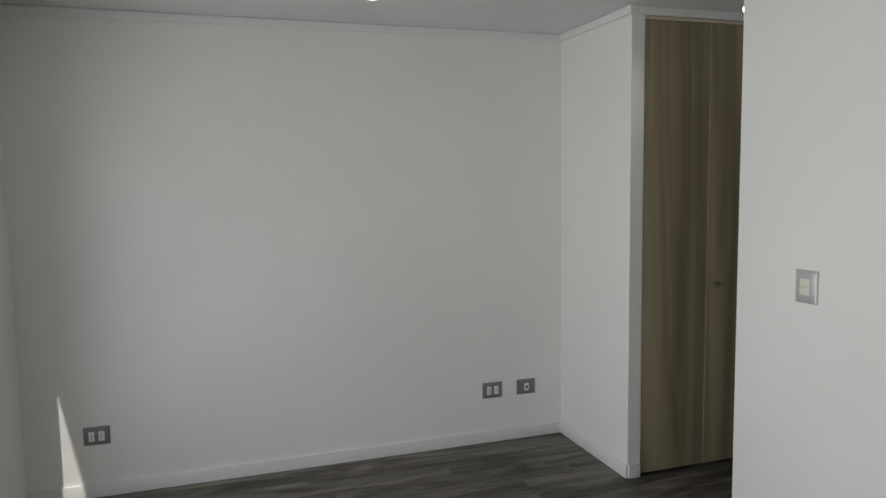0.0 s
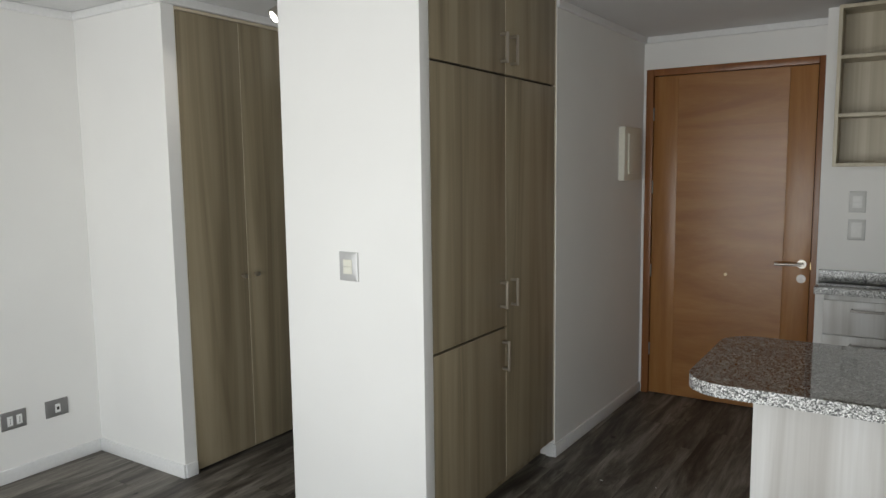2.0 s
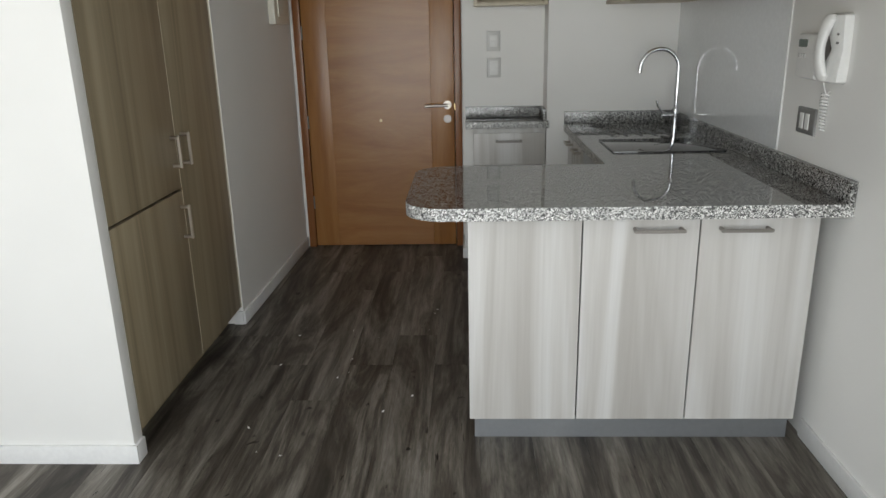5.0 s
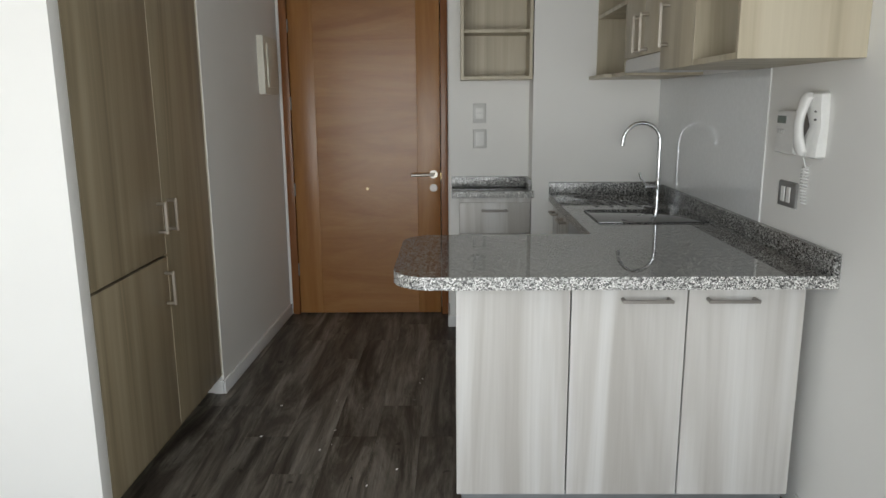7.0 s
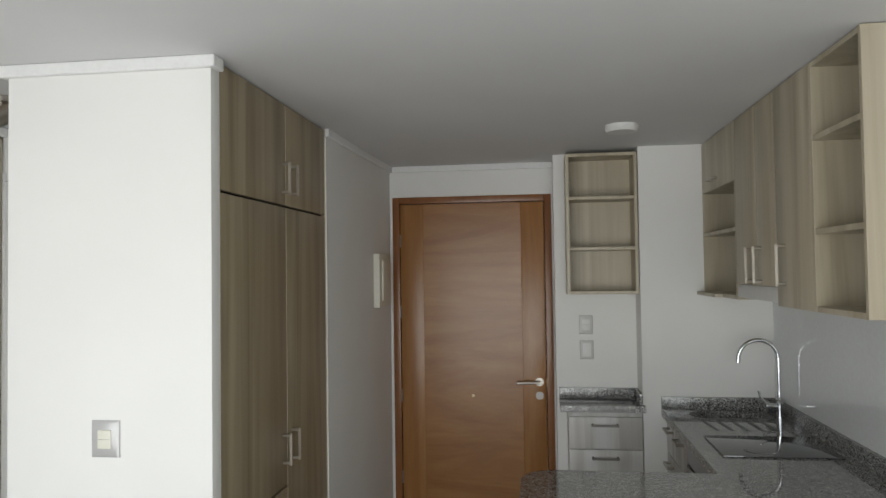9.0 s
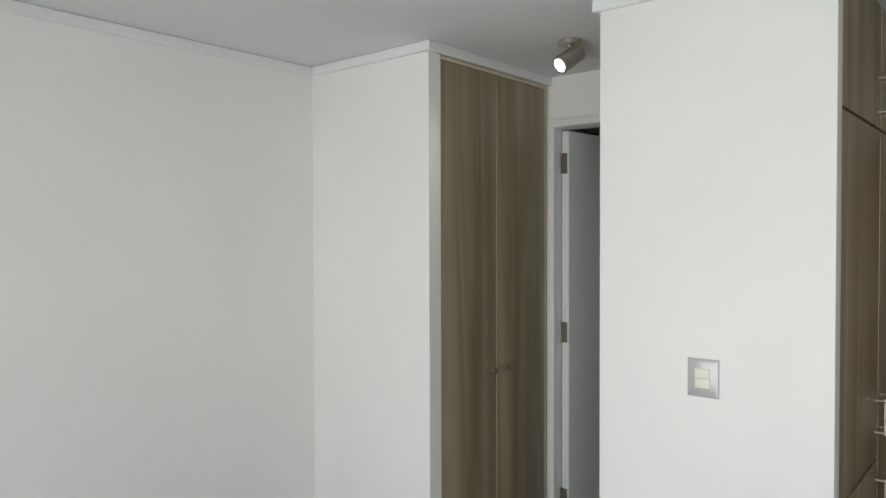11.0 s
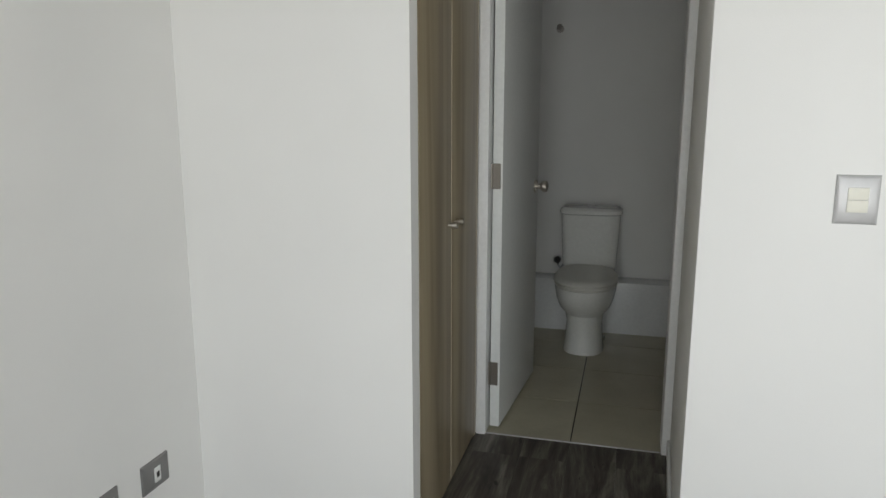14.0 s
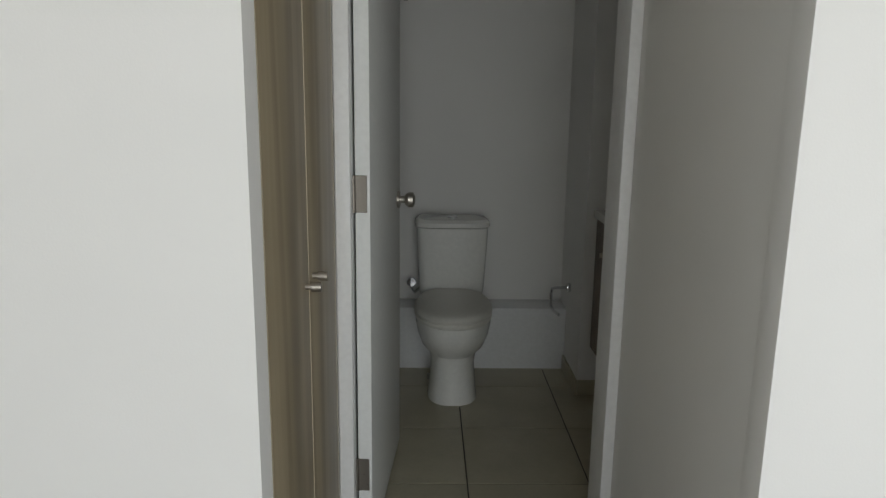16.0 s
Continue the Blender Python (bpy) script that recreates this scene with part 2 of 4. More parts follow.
def tube(bm, pts, r, seg=12):
    """A round bar along a list of points."""
    pts = [Vector(p) for p in pts]
    loops, up = [], None
    for i, p in enumerate(pts):
        d = (pts[min(i + 1, len(pts) - 1)] - pts[max(i - 1, 0)]).normalized()
        if up is None:
            up = d.orthogonal().normalized()
        up = (up - d * up.dot(d)).normalized()
        side = d.cross(up)
        loops.append([bm.verts.new(p + r * (math.cos(2 * math.pi * k / seg) * up + math.sin(2 * math.pi * k / seg) * side)) for k in range(seg)])
    for lo, hi in zip(loops, loops[1:]):
        for k in range(seg):
            bm.faces.new((lo[k], lo[(k + 1) % seg], hi[(k + 1) % seg], hi[k]))
    bm.faces.new(list(reversed(loops[0])))
    bm.faces.new(loops[-1])
    return bm


def smooth_mesh(me, angle=35):
    me.polygons.foreach_set("use_smooth", [True] * len(me.polygons))
    me.set_sharp_from_angle(angle=radians(angle))


def to_mesh(name, bm, material, smooth=True):
    bmesh.ops.recalc_face_normals(bm, faces=bm.faces)
    me = bpy.data.meshes.new(name)
    bm.to_mesh(me)
    bm.free()
    me.materials.append(material)
    if smooth:
        smooth_mesh(me)
    return me


def part(name, bm, material, parent, label=""):
    ob = new(name, to_mesh(name, bm, material))
    ob.parent = parent
    ob.matrix_parent_inverse = parent.matrix_world.inverted()
    return tagged(ob, label)


def thing(name, at, label, category, group=""):
    ob = new(name)
    ob.empty_display_size = 0.1
    ob.matrix_world = Matrix.Translation(at)
    return tagged(ob, label, category, group)


def solid(name, bm, material, label, category, kind="", group=""):
    return tagged(new(name, to_mesh(name, bm, material)), label, category, group, kind)


def B(*a, **k):
    return bx(bmesh.new(), *a, **k)


def C(*a, **k):
    return cyl(bmesh.new(), *a, **k)


# ---- plan ----
XW, XR = -2.132, 2.250          # west wall, east wall
YS, YB = 0.0, 0.881         # wall beside the closet, bathroom door wall
XC = -1.428                   # bedroom closet fronts
XP = -0.688                   # corridor side of the pillar
XH, YE = 0.036, 2.475          # hall wall, entry wall
XN, YN, XA, YK = 1.085, 2.20, 1.55, 2.00   # alcove and kitchen end wall
YWIN = -2.80
XT, YR, YBN = -0.502, 2.07, 2.55      # bathroom: wall beside the toilet, its return, the far wall
ZC, ZCOR = 2.303, 2.263


def wall(name, *a):
    return solid(name, B(*a), M_WALL, "off-white painted interior wall with a fine texture", "wall", "structure")


wall("wall_west", XW - 0.12, XW, YWIN - 0.15, 2.76, -0.02, ZC)
wall("wall_closet_front", XW, XC, YS, YS + 0.07, -0.02, ZC)
wb = B(XW, XC, YB + 0.005, 1.0, -0.02, ZC)
bx(wb, -0.67, XP + 0.08, YB + 0.005, 1.0, -0.02, ZC)
bx(wb, XC, -0.67, YB + 0.005, 1.0, 2.06, ZC)
solid("wall_bathroom_front", wb, M_WALL, "white wall around the bathroom doorway", "wall", "structure")
wp = B(XP, 0.0, 0.0, 0.06, -0.02, ZC, bevel=0.002)
solid("wall_pillar_front", wp, M_WALL, "white painted wall end with a light switch", "wall", "structure")
wc_ = B(XP, XP + 0.08, 0.06, YB + 0.005, -0.02, ZC)


def corridor_lean(bm):
    """The corridor side of the pillar widens a little towards the bathroom."""
    for v in bm.verts:
        if v.co.x < XP + 0.04:
            v.co.x += 0.030 * v.co.y / YB
    return bm


solid("wall_corridor", corridor_lean(wc_), M_WALL, "off-white painted corridor wall with a fine texture", "wall", "structure")
wh = B(-0.10, 0.0, 1.175, YE, -0.02, ZC)


def hall_lean(bm):
    """The hall wall runs out of square: it stands proud towards the entry."""
    for v in bm.verts:
        if v.co.x > -0.05:
            v.co.x += 0.006 + (XH - 0.006) * (v.co.y - 1.175) / (YE - 1.175)
    return bm


solid("wall_hall", hall_lean(wh), M_WALL, "off-white painted hall wall with a fine texture", "wall", "structure")
wall("wall_bath_east", -0.22, -0.10, 1.175, YR, -0.02, ZC)
wall("wall_bath_stub", XP + 0.08, -0.22, 1.175, 1.235, -0.02, ZC)
wall("wall_toilet_side", XT, -0.10, YR, YBN, -0.02, ZC)
wall("wall_bath_north", XW, -0.10, YBN, 2.74, -0.02, ZC)
we = B(-0.10, 0.075, YE, YE + 0.14, -0.02, ZC)
bx(we, 1.055, XN, YE, YE + 0.14, -0.02, ZC)
bx(we, 0.075, 1.055, YE, YE + 0.14, 2.085, ZC)
solid("wall_entry", we, M_WALL, "off-white wall around the entry door", "wall", "structure")
wall("wall_alcove", XN, XA, YN, YE + 0.14, -0.02, ZC)
wall("wall_kitchen_end", XA, XR, YK, YE + 0.14, -0.02, ZC)
wall("wall_east", XR, XR + 0.12, YWIN - 0.15, YE + 0.14, -0.02, ZC)
WX0, WX1, WZ1 = -1.59, 2.17, 2.07
ws = B(XW, WX0, YWIN - 0.13, YWIN, -0.02, ZC)
bx(ws, WX1, XR, YWIN - 0.13, YWIN, -0.02, ZC)
bx(ws, WX0, WX1, YWIN - 0.13, YWIN, WZ1, ZC)
solid("wall_window", ws, M_WALL, "white wall around the balcony window", "wall", "structure")
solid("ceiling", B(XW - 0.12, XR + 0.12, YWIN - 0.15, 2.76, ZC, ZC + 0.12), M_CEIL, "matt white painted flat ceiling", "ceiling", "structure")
hall_shell = B(-0.3, 1.4, YE + 0.2, YE + 0.25, -0.02, ZC)
solid("wall_landing", hall_shell, M_WALL, "plain landing wall behind the entry door", "wall", "structure")

# balcony window, behind the walk
win = tagged(new("window_1"), "white framed sliding balcony window", "window", kind="structure")
for i in range(3):
    x0 = WX0 + i * (WX1 - WX0) / 3
    x1 = WX0 + (i + 1) * (WX1 - WX0) / 3
    fr = B(x0, x0 + 0.045, YWIN - 0.10, YWIN - 0.05, 0.0, WZ1)
    bx(fr, x1 - 0.045, x1, YWIN - 0.10, YWIN - 0.05, 0.0, WZ1)
    bx(fr, x0 + 0.045, x1 - 0.045, YWIN - 0.10, YWIN - 0.05, 0.0, 0.06)
    bx(fr, x0 + 0.045, x1 - 0.045, YWIN - 0.10, YWIN - 0.05, WZ1 - 0.05, WZ1)
    part("window_frame", fr, M_TRIM, win)
ground = solid("ground", B(-400, 400, -800, YWIN - 0.4, -12.2, -12.0), M_CONC, "grey paved ground far below the window", "ground", "structure")

# mouldings along the ceiling
def cornice(name, *boxes):
    b = bmesh.new()
    for a in boxes:
        bx(b, *a, bevel=0.003, seg=1)
    return solid(name, b, M_TRIM, "narrow white ceiling moulding", "cornice", "structure")


cornice("trim_west", (XW, XW + 0.02, YWIN, YS, ZCOR, ZC - 0.001))
cornice("trim_closet", (XW + 0.021, XC + 0.02, YS - 0.02, YS, ZCOR, ZC - 0.001), (XC, XC + 0.02, YS + 0.001, YB, ZCOR, ZC - 0.001))
cornice("trim_pillar", (XP - 0.02, 0.02, -0.02, 0.0, ZCOR, ZC - 0.001), (0.0, 0.02, 0.001, 0.05, ZCOR, ZC - 0.001))
solid("trim_corridor", corridor_lean(B(XP - 0.02, XP, 0.001, YB, ZCOR, ZC - 0.001)), M_TRIM, "narrow white ceiling moulding", "cornice", "structure")
cornice("trim_hall", (XH + 0.021, XN, YE - 0.02, YE, ZCOR, ZC - 0.001))


def baseboard(name, *boxes):
    b = bmesh.new()
    for a in boxes:
        bx(b, *a, 0.0, 0.068, bevel=0.004, seg=2)
    return solid(name, b, M_TRIM, "white painted skirting board with rounded top", "baseboard", "structure")


baseboard("baseboard_west", (XW, XW + 0.012, YWIN, YS - 0.012))
baseboard("baseboard_closet", (XW, XC + 0.004, YS - 0.012, YS), (XC, XC + 0.012, YS + 0.001, YS + 0.068))
baseboard("baseboard_pillar", (XP - 0.012, 0.012, -0.012, 0.0), (0.0, 0.012, 0.001, 0.055))
solid("baseboard_corridor", corridor_lean(B(XP - 0.012, XP, 0.001, YB - 0.013, 0.0, 0.068, bevel=0.004)), M_TRIM, "white painted skirting board in the corridor", "baseboard", "structure")
hb = B(0.0, 0.012, 1.163, YE, 0.0, 0.068, bevel=0.004)
solid("baseboard_hall", hall_lean(bx(hb, -0.045, -0.001, 1.163, 1.175, 0.0, 0.068)), M_TRIM, "white painted skirting board in the hall", "baseboard", "structure")
hc = B(0.0, 0.02, 1.16, YE, ZCOR, ZC - 0.001, bevel=0.003, seg=1)
solid("trim_hall_side", hall_lean(hc), M_TRIM, "narrow white ceiling moulding", "cornice", "structure")
baseboard("baseboard_alcove", (XN - 0.012, XN, YN, YE), (XN - 0.012, 1.14, YN - 0.012, YN))
baseboard("baseboard_east", (XR - 0.012, XR, YWIN, 0.17))

# ---- bathroom doorway and door ----
bd = tagged(new("door_frame_bathroom"), "white painted wooden frame of the bathroom doorway", "door frame", kind="structure")
part("jamb", B(XC + 0.001, -1.388, YB - 0.012, 1.01, 0.0, 2.06, bevel=0.003), M_TRIM, bd)
part("jamb", B(-0.690, XP + 0.029, YB - 0.012, 1.01, 0.0, 2.06, bevel=0.003), M_TRIM, bd)
part("head", B(XC + 0.001, XP + 0.029, YB - 0.012, 1.01, 2.061, 2.10, bevel=0.003), M_TRIM, bd)
part("threshold", B(-1.388, -0.690, YB + 0.002, YB + 0.010, -0.002, 0.004, bevel=0.001), M_SILV, bd, "thin pale metal floor strip")

door = thing("bathroom_door", (-1.380, 0.934, 0.0), "plain white bathroom door standing open into the bathroom", "door")
dm = Matrix.Translation((-1.380, 0.934, 0)) @ Matrix.Rotation(radians(-4.3), 4, "Z")


def turned(bm):
    bmesh.ops.transform(bm, matrix=dm, verts=bm.verts)
    return bm


part("leaf", turned(B(-0.002, 0.038, 0.0, 0.69, 0.012, 2.045, bevel=0.002)), M_DOORW, door)
knob = C((0.038, 0.620, 0.965), (0.046, 0.620, 0.965), 0.031)
cyl(knob, (0.046, 0.620, 0.965), (0.068, 0.620, 0.965), 0.012)
cyl(knob, (0.066, 0.620, 0.965), (0.078, 0.620, 0.965), 0.018, 0.027)
cyl(knob, (0.078, 0.620, 0.965), (0.094, 0.620, 0.965), 0.027, 0.026)
cyl(knob, (0.094, 0.620, 0.965), (0.100, 0.620, 0.965), 0.026, 0.014)
part("knob", turned(knob), M_NICK, door, "round satin nickel door knob")
for z in (0.245, 1.065, 1.89):
    h = B(-0.002, 0.030, -0.003, 0.0, z - 0.05, z + 0.05, bevel=0.001, seg=1)
    cyl(h, (-0.006, -0.004, z - 0.05), (-0.006, -0.004, z + 0.05), 0.006, seg=12)
    for dz in (-0.033, 0.0, 0.033):
        cyl(h, (0.017 + (0.006 if dz else -0.004), -0.0045, z + dz), (0.017 + (0.006 if dz else -0.004), -0.002, z + dz), 0.004, seg=10)
    part("hinge", turned(h), M_HINGE, door, "worn nickel butt hinge")

# ---- bedroom closet ----
closet = thing("bedroom_closet", (XC - 0.3, 0.47, 0), "built-in closet with tall ash-laminate doors", "closet")
# Body coloured near-black so the door gaps carry painted shade.
part("body", B(XW + 0.02, XC - 0.022, YS + 0.075, YB - 0.001, 0.0, 2.255), M_DARK, closet)
part("frame", bx(bx(B(XC - 0.020, XC - 0.002, 0.0705, 0.0755, 0.0, 2.255), XC - 0.020, XC - 0.002, 0.852, YB - 0.013, 0.0, 2.255), XC - 0.02, XC - 0.002, 0.0755, 0.852, 2.247, 2.262), M_EDGE, closet)
for y0, y1, yk in ((0.078, 0.450, 0.408), (0.454, 0.849, 0.496)):
    d = part("door", B(XC - 0.018, XC, y0, y1, 0.014, 2.244, bevel=0.0015), M_LAM_SHADE, closet)
    k = C((XC, yk, 0.95), (XC + 0.014, yk, 0.95), 0.006, seg=16)
    cyl(k, (XC + 0.012, yk, 0.95), (XC + 0.032, yk, 0.95), 0.0105, seg=20)
    part("knob", k, M_NICK, d, "small nickel cylinder knob")
    part("edge_band", B(XC - 0.016, XC + 0.0008, y1 - 0.001, y1 + 0.0012, 0.016, 2.242), M_EDGE, d, "pale edge strip")


# ---- handles ----
def bar_handle(parent, a, b, out, material=None, w=0.013, reach=0.032):
    """A square bar from a to b, held off the door by two round posts, standing out along the vector out."""
    a, b, out = Vector(a), Vector(b), Vector(out)
    bm = bmesh.new()
    d = (b - a).normalized()
    for p in (a + d * 0.008, b - d * 0.008):
        cyl(bm, p, p + out * reach, 0.0065, seg=14)
    c, side = (a + b) / 2 + out * reach, d.cross(out)
    r = bmesh.ops.create_cube(bm, size=1.0)
    m = Matrix((side * w, out * 0.010, d * (b - a).length)).transposed().to_4x4()
    bmesh.ops.transform(bm, matrix=Matrix.Translation(c) @ m, verts=r["verts"])
    bmesh.ops.bevel(bm, geom=list({e for v in r["verts"] for e in v.link_edges}), offset=0.002, segments=2, affect="EDGES")
    return part("handle", bm, material or M_NICK, parent, "brushed nickel bar handle")


# ---- tall hall cupboard ----
cup = thing("tall_cupboard", (-0.28, 0.62, 0), "built-in tall hall cupboard with ash-laminate doors", "cupboard")
# Near-black body paints the shade in the seams between doors.
part("body", B(-0.60, -0.021, 0.062, 1.172, 0.086, 2.298), M_DARK, cup)
part("kickboard", B(-0.60, -0.075, 0.062, 1.172, 0.0, 0.085), M_LAM_SHADE, cup)
part("side_strip", B(-0.02, 0.001, 1.166, 1.1745, 0.09, 2.298), M_EDGE, cup)
for y0, y1, z0, z1, hy, h0, h1 in ((0.064, 0.648, 1.893, 2.296, 0.608, 1.935, 2.062), (0.652, 1.164, 1.893, 2.296, 0.700, 1.935, 2.062),
                                   (0.064, 0.648, 0.797, 1.884, 0.600, 0.882, 1.004), (0.064, 0.648, 0.092, 0.787, 0.618, 0.600, 0.735),
                                   (0.652, 1.164, 0.092, 1.884, 0.700, 0.878, 1.005)):
    d = part("door", B(-0.018, 0.0, y0, y1, z0, z1, bevel=0.0015), M_LAM_SHADE, cup)
    bar_handle(d, (0.0, hy, h0), (0.0, hy, h1), (1, 0, 0))
    part("edge_band", B(-0.016, 0.0008, y1 - 0.001, y1 + 0.001, z0 + 0.002, z1 - 0.002), M_EDGE, d, "pale edge strip")

# ---- entry door ----
ed = tagged(new("door_frame_entry"), "reddish-brown wooden frame of the entry door", "door frame", kind="structure")
part("jamb", B(0.055, 0.100, YE - 0.014, YE + 0.10, 0.0, 2.10, bevel=0.003), M_FRAME, ed)
part("jamb", B(1.032, 1.075, YE - 0.014, YE + 0.10, 0.0, 2.10, bevel=0.003), M_FRAME, ed)
part("head", B(0.101, 1.031, YE - 0.014, YE + 0.10, 2.058, 2.10, bevel=0.003), M_FRAME, ed)
entry = thing("entry_door", (0.566, YE + 0.02, 0), "closed honey-brown veneered entry door with nickel lever", "door")
ey = YE + 0.004
part("stile", B(0.104, 0.252, ey, ey + 0.04, 0.006, 2.054, bevel=0.001), M_VEN_V, entry)
part("stile", B(0.882, 1.027, ey, ey + 0.04, 0.006, 2.054, bevel=0.001), M_VEN_V, entry)
part("panel", B(0.2525, 0.8815, ey + 0.0004, ey + 0.04, 0.006, 2.054, bevel=0.0005, seg=1), M_VEN_H, entry, "veneer panel with grain running across")
lv = C((0.984, ey, 0.914), (0.984, ey - 0.008, 0.914), 0.026)
cyl(lv, (0.984, ey - 0.008, 0.914), (0.984, ey - 0.045, 0.914), 0.010)
tube(lv, [(0.987, ey - 0.045, 0.914), (0.95, ey - 0.047, 0.914), (0.90, ey - 0.047, 0.913), (0.845, ey - 0.046, 0.911)], 0.009)
part("lever_handle", lv, M_NICK, entry, "satin nickel lever handle")
lk = C((0.984, ey, 0.828), (0.984, ey - 0.007, 0.828), 0.025)
cyl(lk, (0.984, ey - 0.006, 0.828), (0.984, ey - 0.012, 0.828), 0.009)
bx(lk, 0.982, 0.986, ey - 0.0125, ey - 0.011, 0.810, 0.828)
part("lock_cylinder", lk, M_DNICK, entry)
part("peephole", C((0.564, ey, 0.824), (0.564, ey - 0.006, 0.824), 0.009), M_BRASS, entry, "small brass viewer ring")
part("latch_plate", B(1.028, 1.033, ey - 0.010, ey + 0.004, 0.885, 0.925), M_BRASS, entry)
for z in (0.30, 0.82, 1.36, 1.82):
    part("hinge", C((0.1015, ey - 0.006, z - 0.04), (0.1015, ey - 0.006, z + 0.04), 0.006, seg=12), M_HINGE, entry)


# ---- switches and sockets ----
def plate(name, at, face, w, h, mat, label, category, inserts, group=""):
    """A bevelled plate on a wall; face is the outward axis, inserts are (u, v, w, h, material, part name)."""
    ob = thing(name, at, label, category, group)
    ax = {"-y": Matrix.Rotation(0, 4, "Z"), "+x": Matrix.Rotation(radians(90), 4, "Z"), "-x": Matrix.Rotation(radians(-90), 4, "Z")}[face]
    m = Matrix.Translation(at) @ ax

    def put(bm):
        bmesh.ops.transform(bm, matrix=m, verts=bm.verts)
        return bm
    bm = bmesh.new()
    q = [[(-w / 2, 0, -h / 2), (w / 2, 0, -h / 2), (w / 2, 0, h / 2), (-w / 2, 0, h / 2)]]
    e = 0.009
    q.append([(-w / 2 + 0.002, -0.006, -h / 2 + 0.002), (w / 2 - 0.002, -0.006, -h / 2 + 0.002), (w / 2 - 0.002, -0.006, h / 2 - 0.002), (-w / 2 + 0.002, -0.006, h / 2 - 0.002)])
    q.append([(-w / 2 + e, -0.010, -h / 2 + e), (w / 2 - e, -0.010, -h / 2 + e), (w / 2 - e, -0.010, h / 2 - e), (-w / 2 + e, -0.010, h / 2 - e)])
    rings = [[bm.verts.new(p) for p in r] for r in q]
    for lo, hi in zip(rings, rings[1:]):
        for k in range(4):
            bm.faces.new((lo[k], lo[(k + 1) % 4], hi[(k + 1) % 4], hi[k]))
    bm.faces.new(rings[-1])
    bm.faces.new(list(reversed(rings[0])))
    part("cover_plate", put(bm), mat, ob)
    for u, v, iw, ih, im, nm in inserts:
        p = part(nm, put(B(u - iw / 2, u + iw / 2, -0.013, -0.009, v - ih / 2, v + ih / 2, bevel=0.0015, seg=2)), im, ob)
        if nm == "socket_module":
            for dv in (-0.010, 0.0, 0.010):
                part("pin_hole", put(C((u, -0.0125, v + dv), (u, -0.0136, v + dv), 0.0026, seg=10)), M_DARK, p)
        if nm == "data_module":
            part("jack", put(B(u - 0.006, u + 0.006, -0.0136, -0.012, v - 0.008, v + 0.008)), M_DARK, p)
    return ob


plate("light_switch", (-0.348, 0.0, 1.119), "-y", 0.094, 0.115, M_SILV, "silver-framed double light switch on the white pillar", "light switch",
      [(0, 0.0145, 0.044, 0.028, M_CREAM, "rocker"), (0, -0.0145, 0.044, 0.028, M_CREAM, "rocker")])
for yc, kind in ((-0.440, "socket_module"), (-2.49, "socket_module")):
    plate("wall_socket", (XW, yc, 0.303), "+x", 0.118, 0.090, M_GREYP, "dark grey double power socket on the white wall", "socket",
          [(-0.022, 0, 0.026, 0.048, M_PLAST, kind), (0.022, 0, 0.026, 0.048, M_PLAST, kind)], "wall sockets")
plate("data_socket", (XW, -0.229, 0.302), "+x", 0.116, 0.088, M_GREYP, "dark grey data outlet on the white wall", "socket",
      [(0, 0, 0.026, 0.044, M_PLAST, "data_module")])
# Plates greyer than their white rockers: the rim paints the outline shadow.
plate("light_switch", (1.262, YN, 1.295), "-y", 0.078, 0.112, M_SILW, "white light switch above the small granite shelf", "light switch",
      [(0, 0.016, 0.044, 0.031, M_PLAST, "rocker"), (0, -0.016, 0.044, 0.031, M_PLAST, "rocker")])
plate("light_switch", (1.264, YN, 1.148), "-y", 0.080, 0.110, M_SILW, "white plain light switch above the small granite shelf", "light switch",
      [(0, 0, 0.048, 0.078, M_PLAST, "rocker")])
plate("kitchen_switch", (XR, 0.415, 1.045), "-x", 0.130, 0.088, M_GREYP, "dark grey double switch beside the granite worktop", "light switch",
      [(-0.020, 0, 0.026, 0.052, M_PLAST, "rocker"), (0.020, 0, 0.026, 0.052, M_PLAST, "rocker")])

# fuse box on the hall wall
fb = thing("fuse_box", (XH - 0.01, 2.20, 1.57), "cream plastic fuse box on the hall wall", "fuse box")
part("housing", B(XH - 0.02, XH + 0.026, 2.04, 2.36, 1.41, 1.73, bevel=0.006), M_CREAM, fb)
part("cover", B(XH + 0.0255, XH + 0.034, 2.10, 2.30, 1.45, 1.69, bevel=0.004), M_CREAM, fb)

# ---- ceiling lamps ----
def spotlight(name, x, y, aim, lens_out):
    s = thing(name, (x, y, ZC), "small brushed nickel ceiling spotlight, lit", "spotlight", "ceiling spotlights")
    part("ceiling_rose", C((x, y, ZC - 0.001), (x, y, ZC - 0.022), 0.044, seg=32), M_NICK, s)
    part("stem", C((x, y, ZC - 0.02), (x, y, ZC - 0.055), 0.006, seg=12), M_NICK, s)
    aim = Vector(aim).normalized()
    c = Vector((x, y, ZC - 0.074))
    hd = C(c - aim * 0.052, c + aim * 0.055, 0.036, seg=32)
    part("lamp_head", hd, M_NICK, s, "brushed nickel cylinder head")
    part("lens", C(c + aim * 0.050, c + aim * (0.056 + lens_out), 0.032, 0.025, seg=28), M_BULB, s, "glowing white lens")
    ld = bpy.data.lights.new("spot_glow", "SPOT")
    ld.energy, ld.spot_size, ld.spot_blend, ld.color, ld.shadow_soft_size = 4.0, radians(75), 0.6, (1.0, 0.93, 0.82), 0.02
    lo = new("spot_glow", ld)
    lo.matrix_world = look(c + aim * 0.08, c + aim)
    return s


spotlight("ceiling_spotlight", -1.00, 0.345, (-0.35, -0.75, -0.55), 0.002)
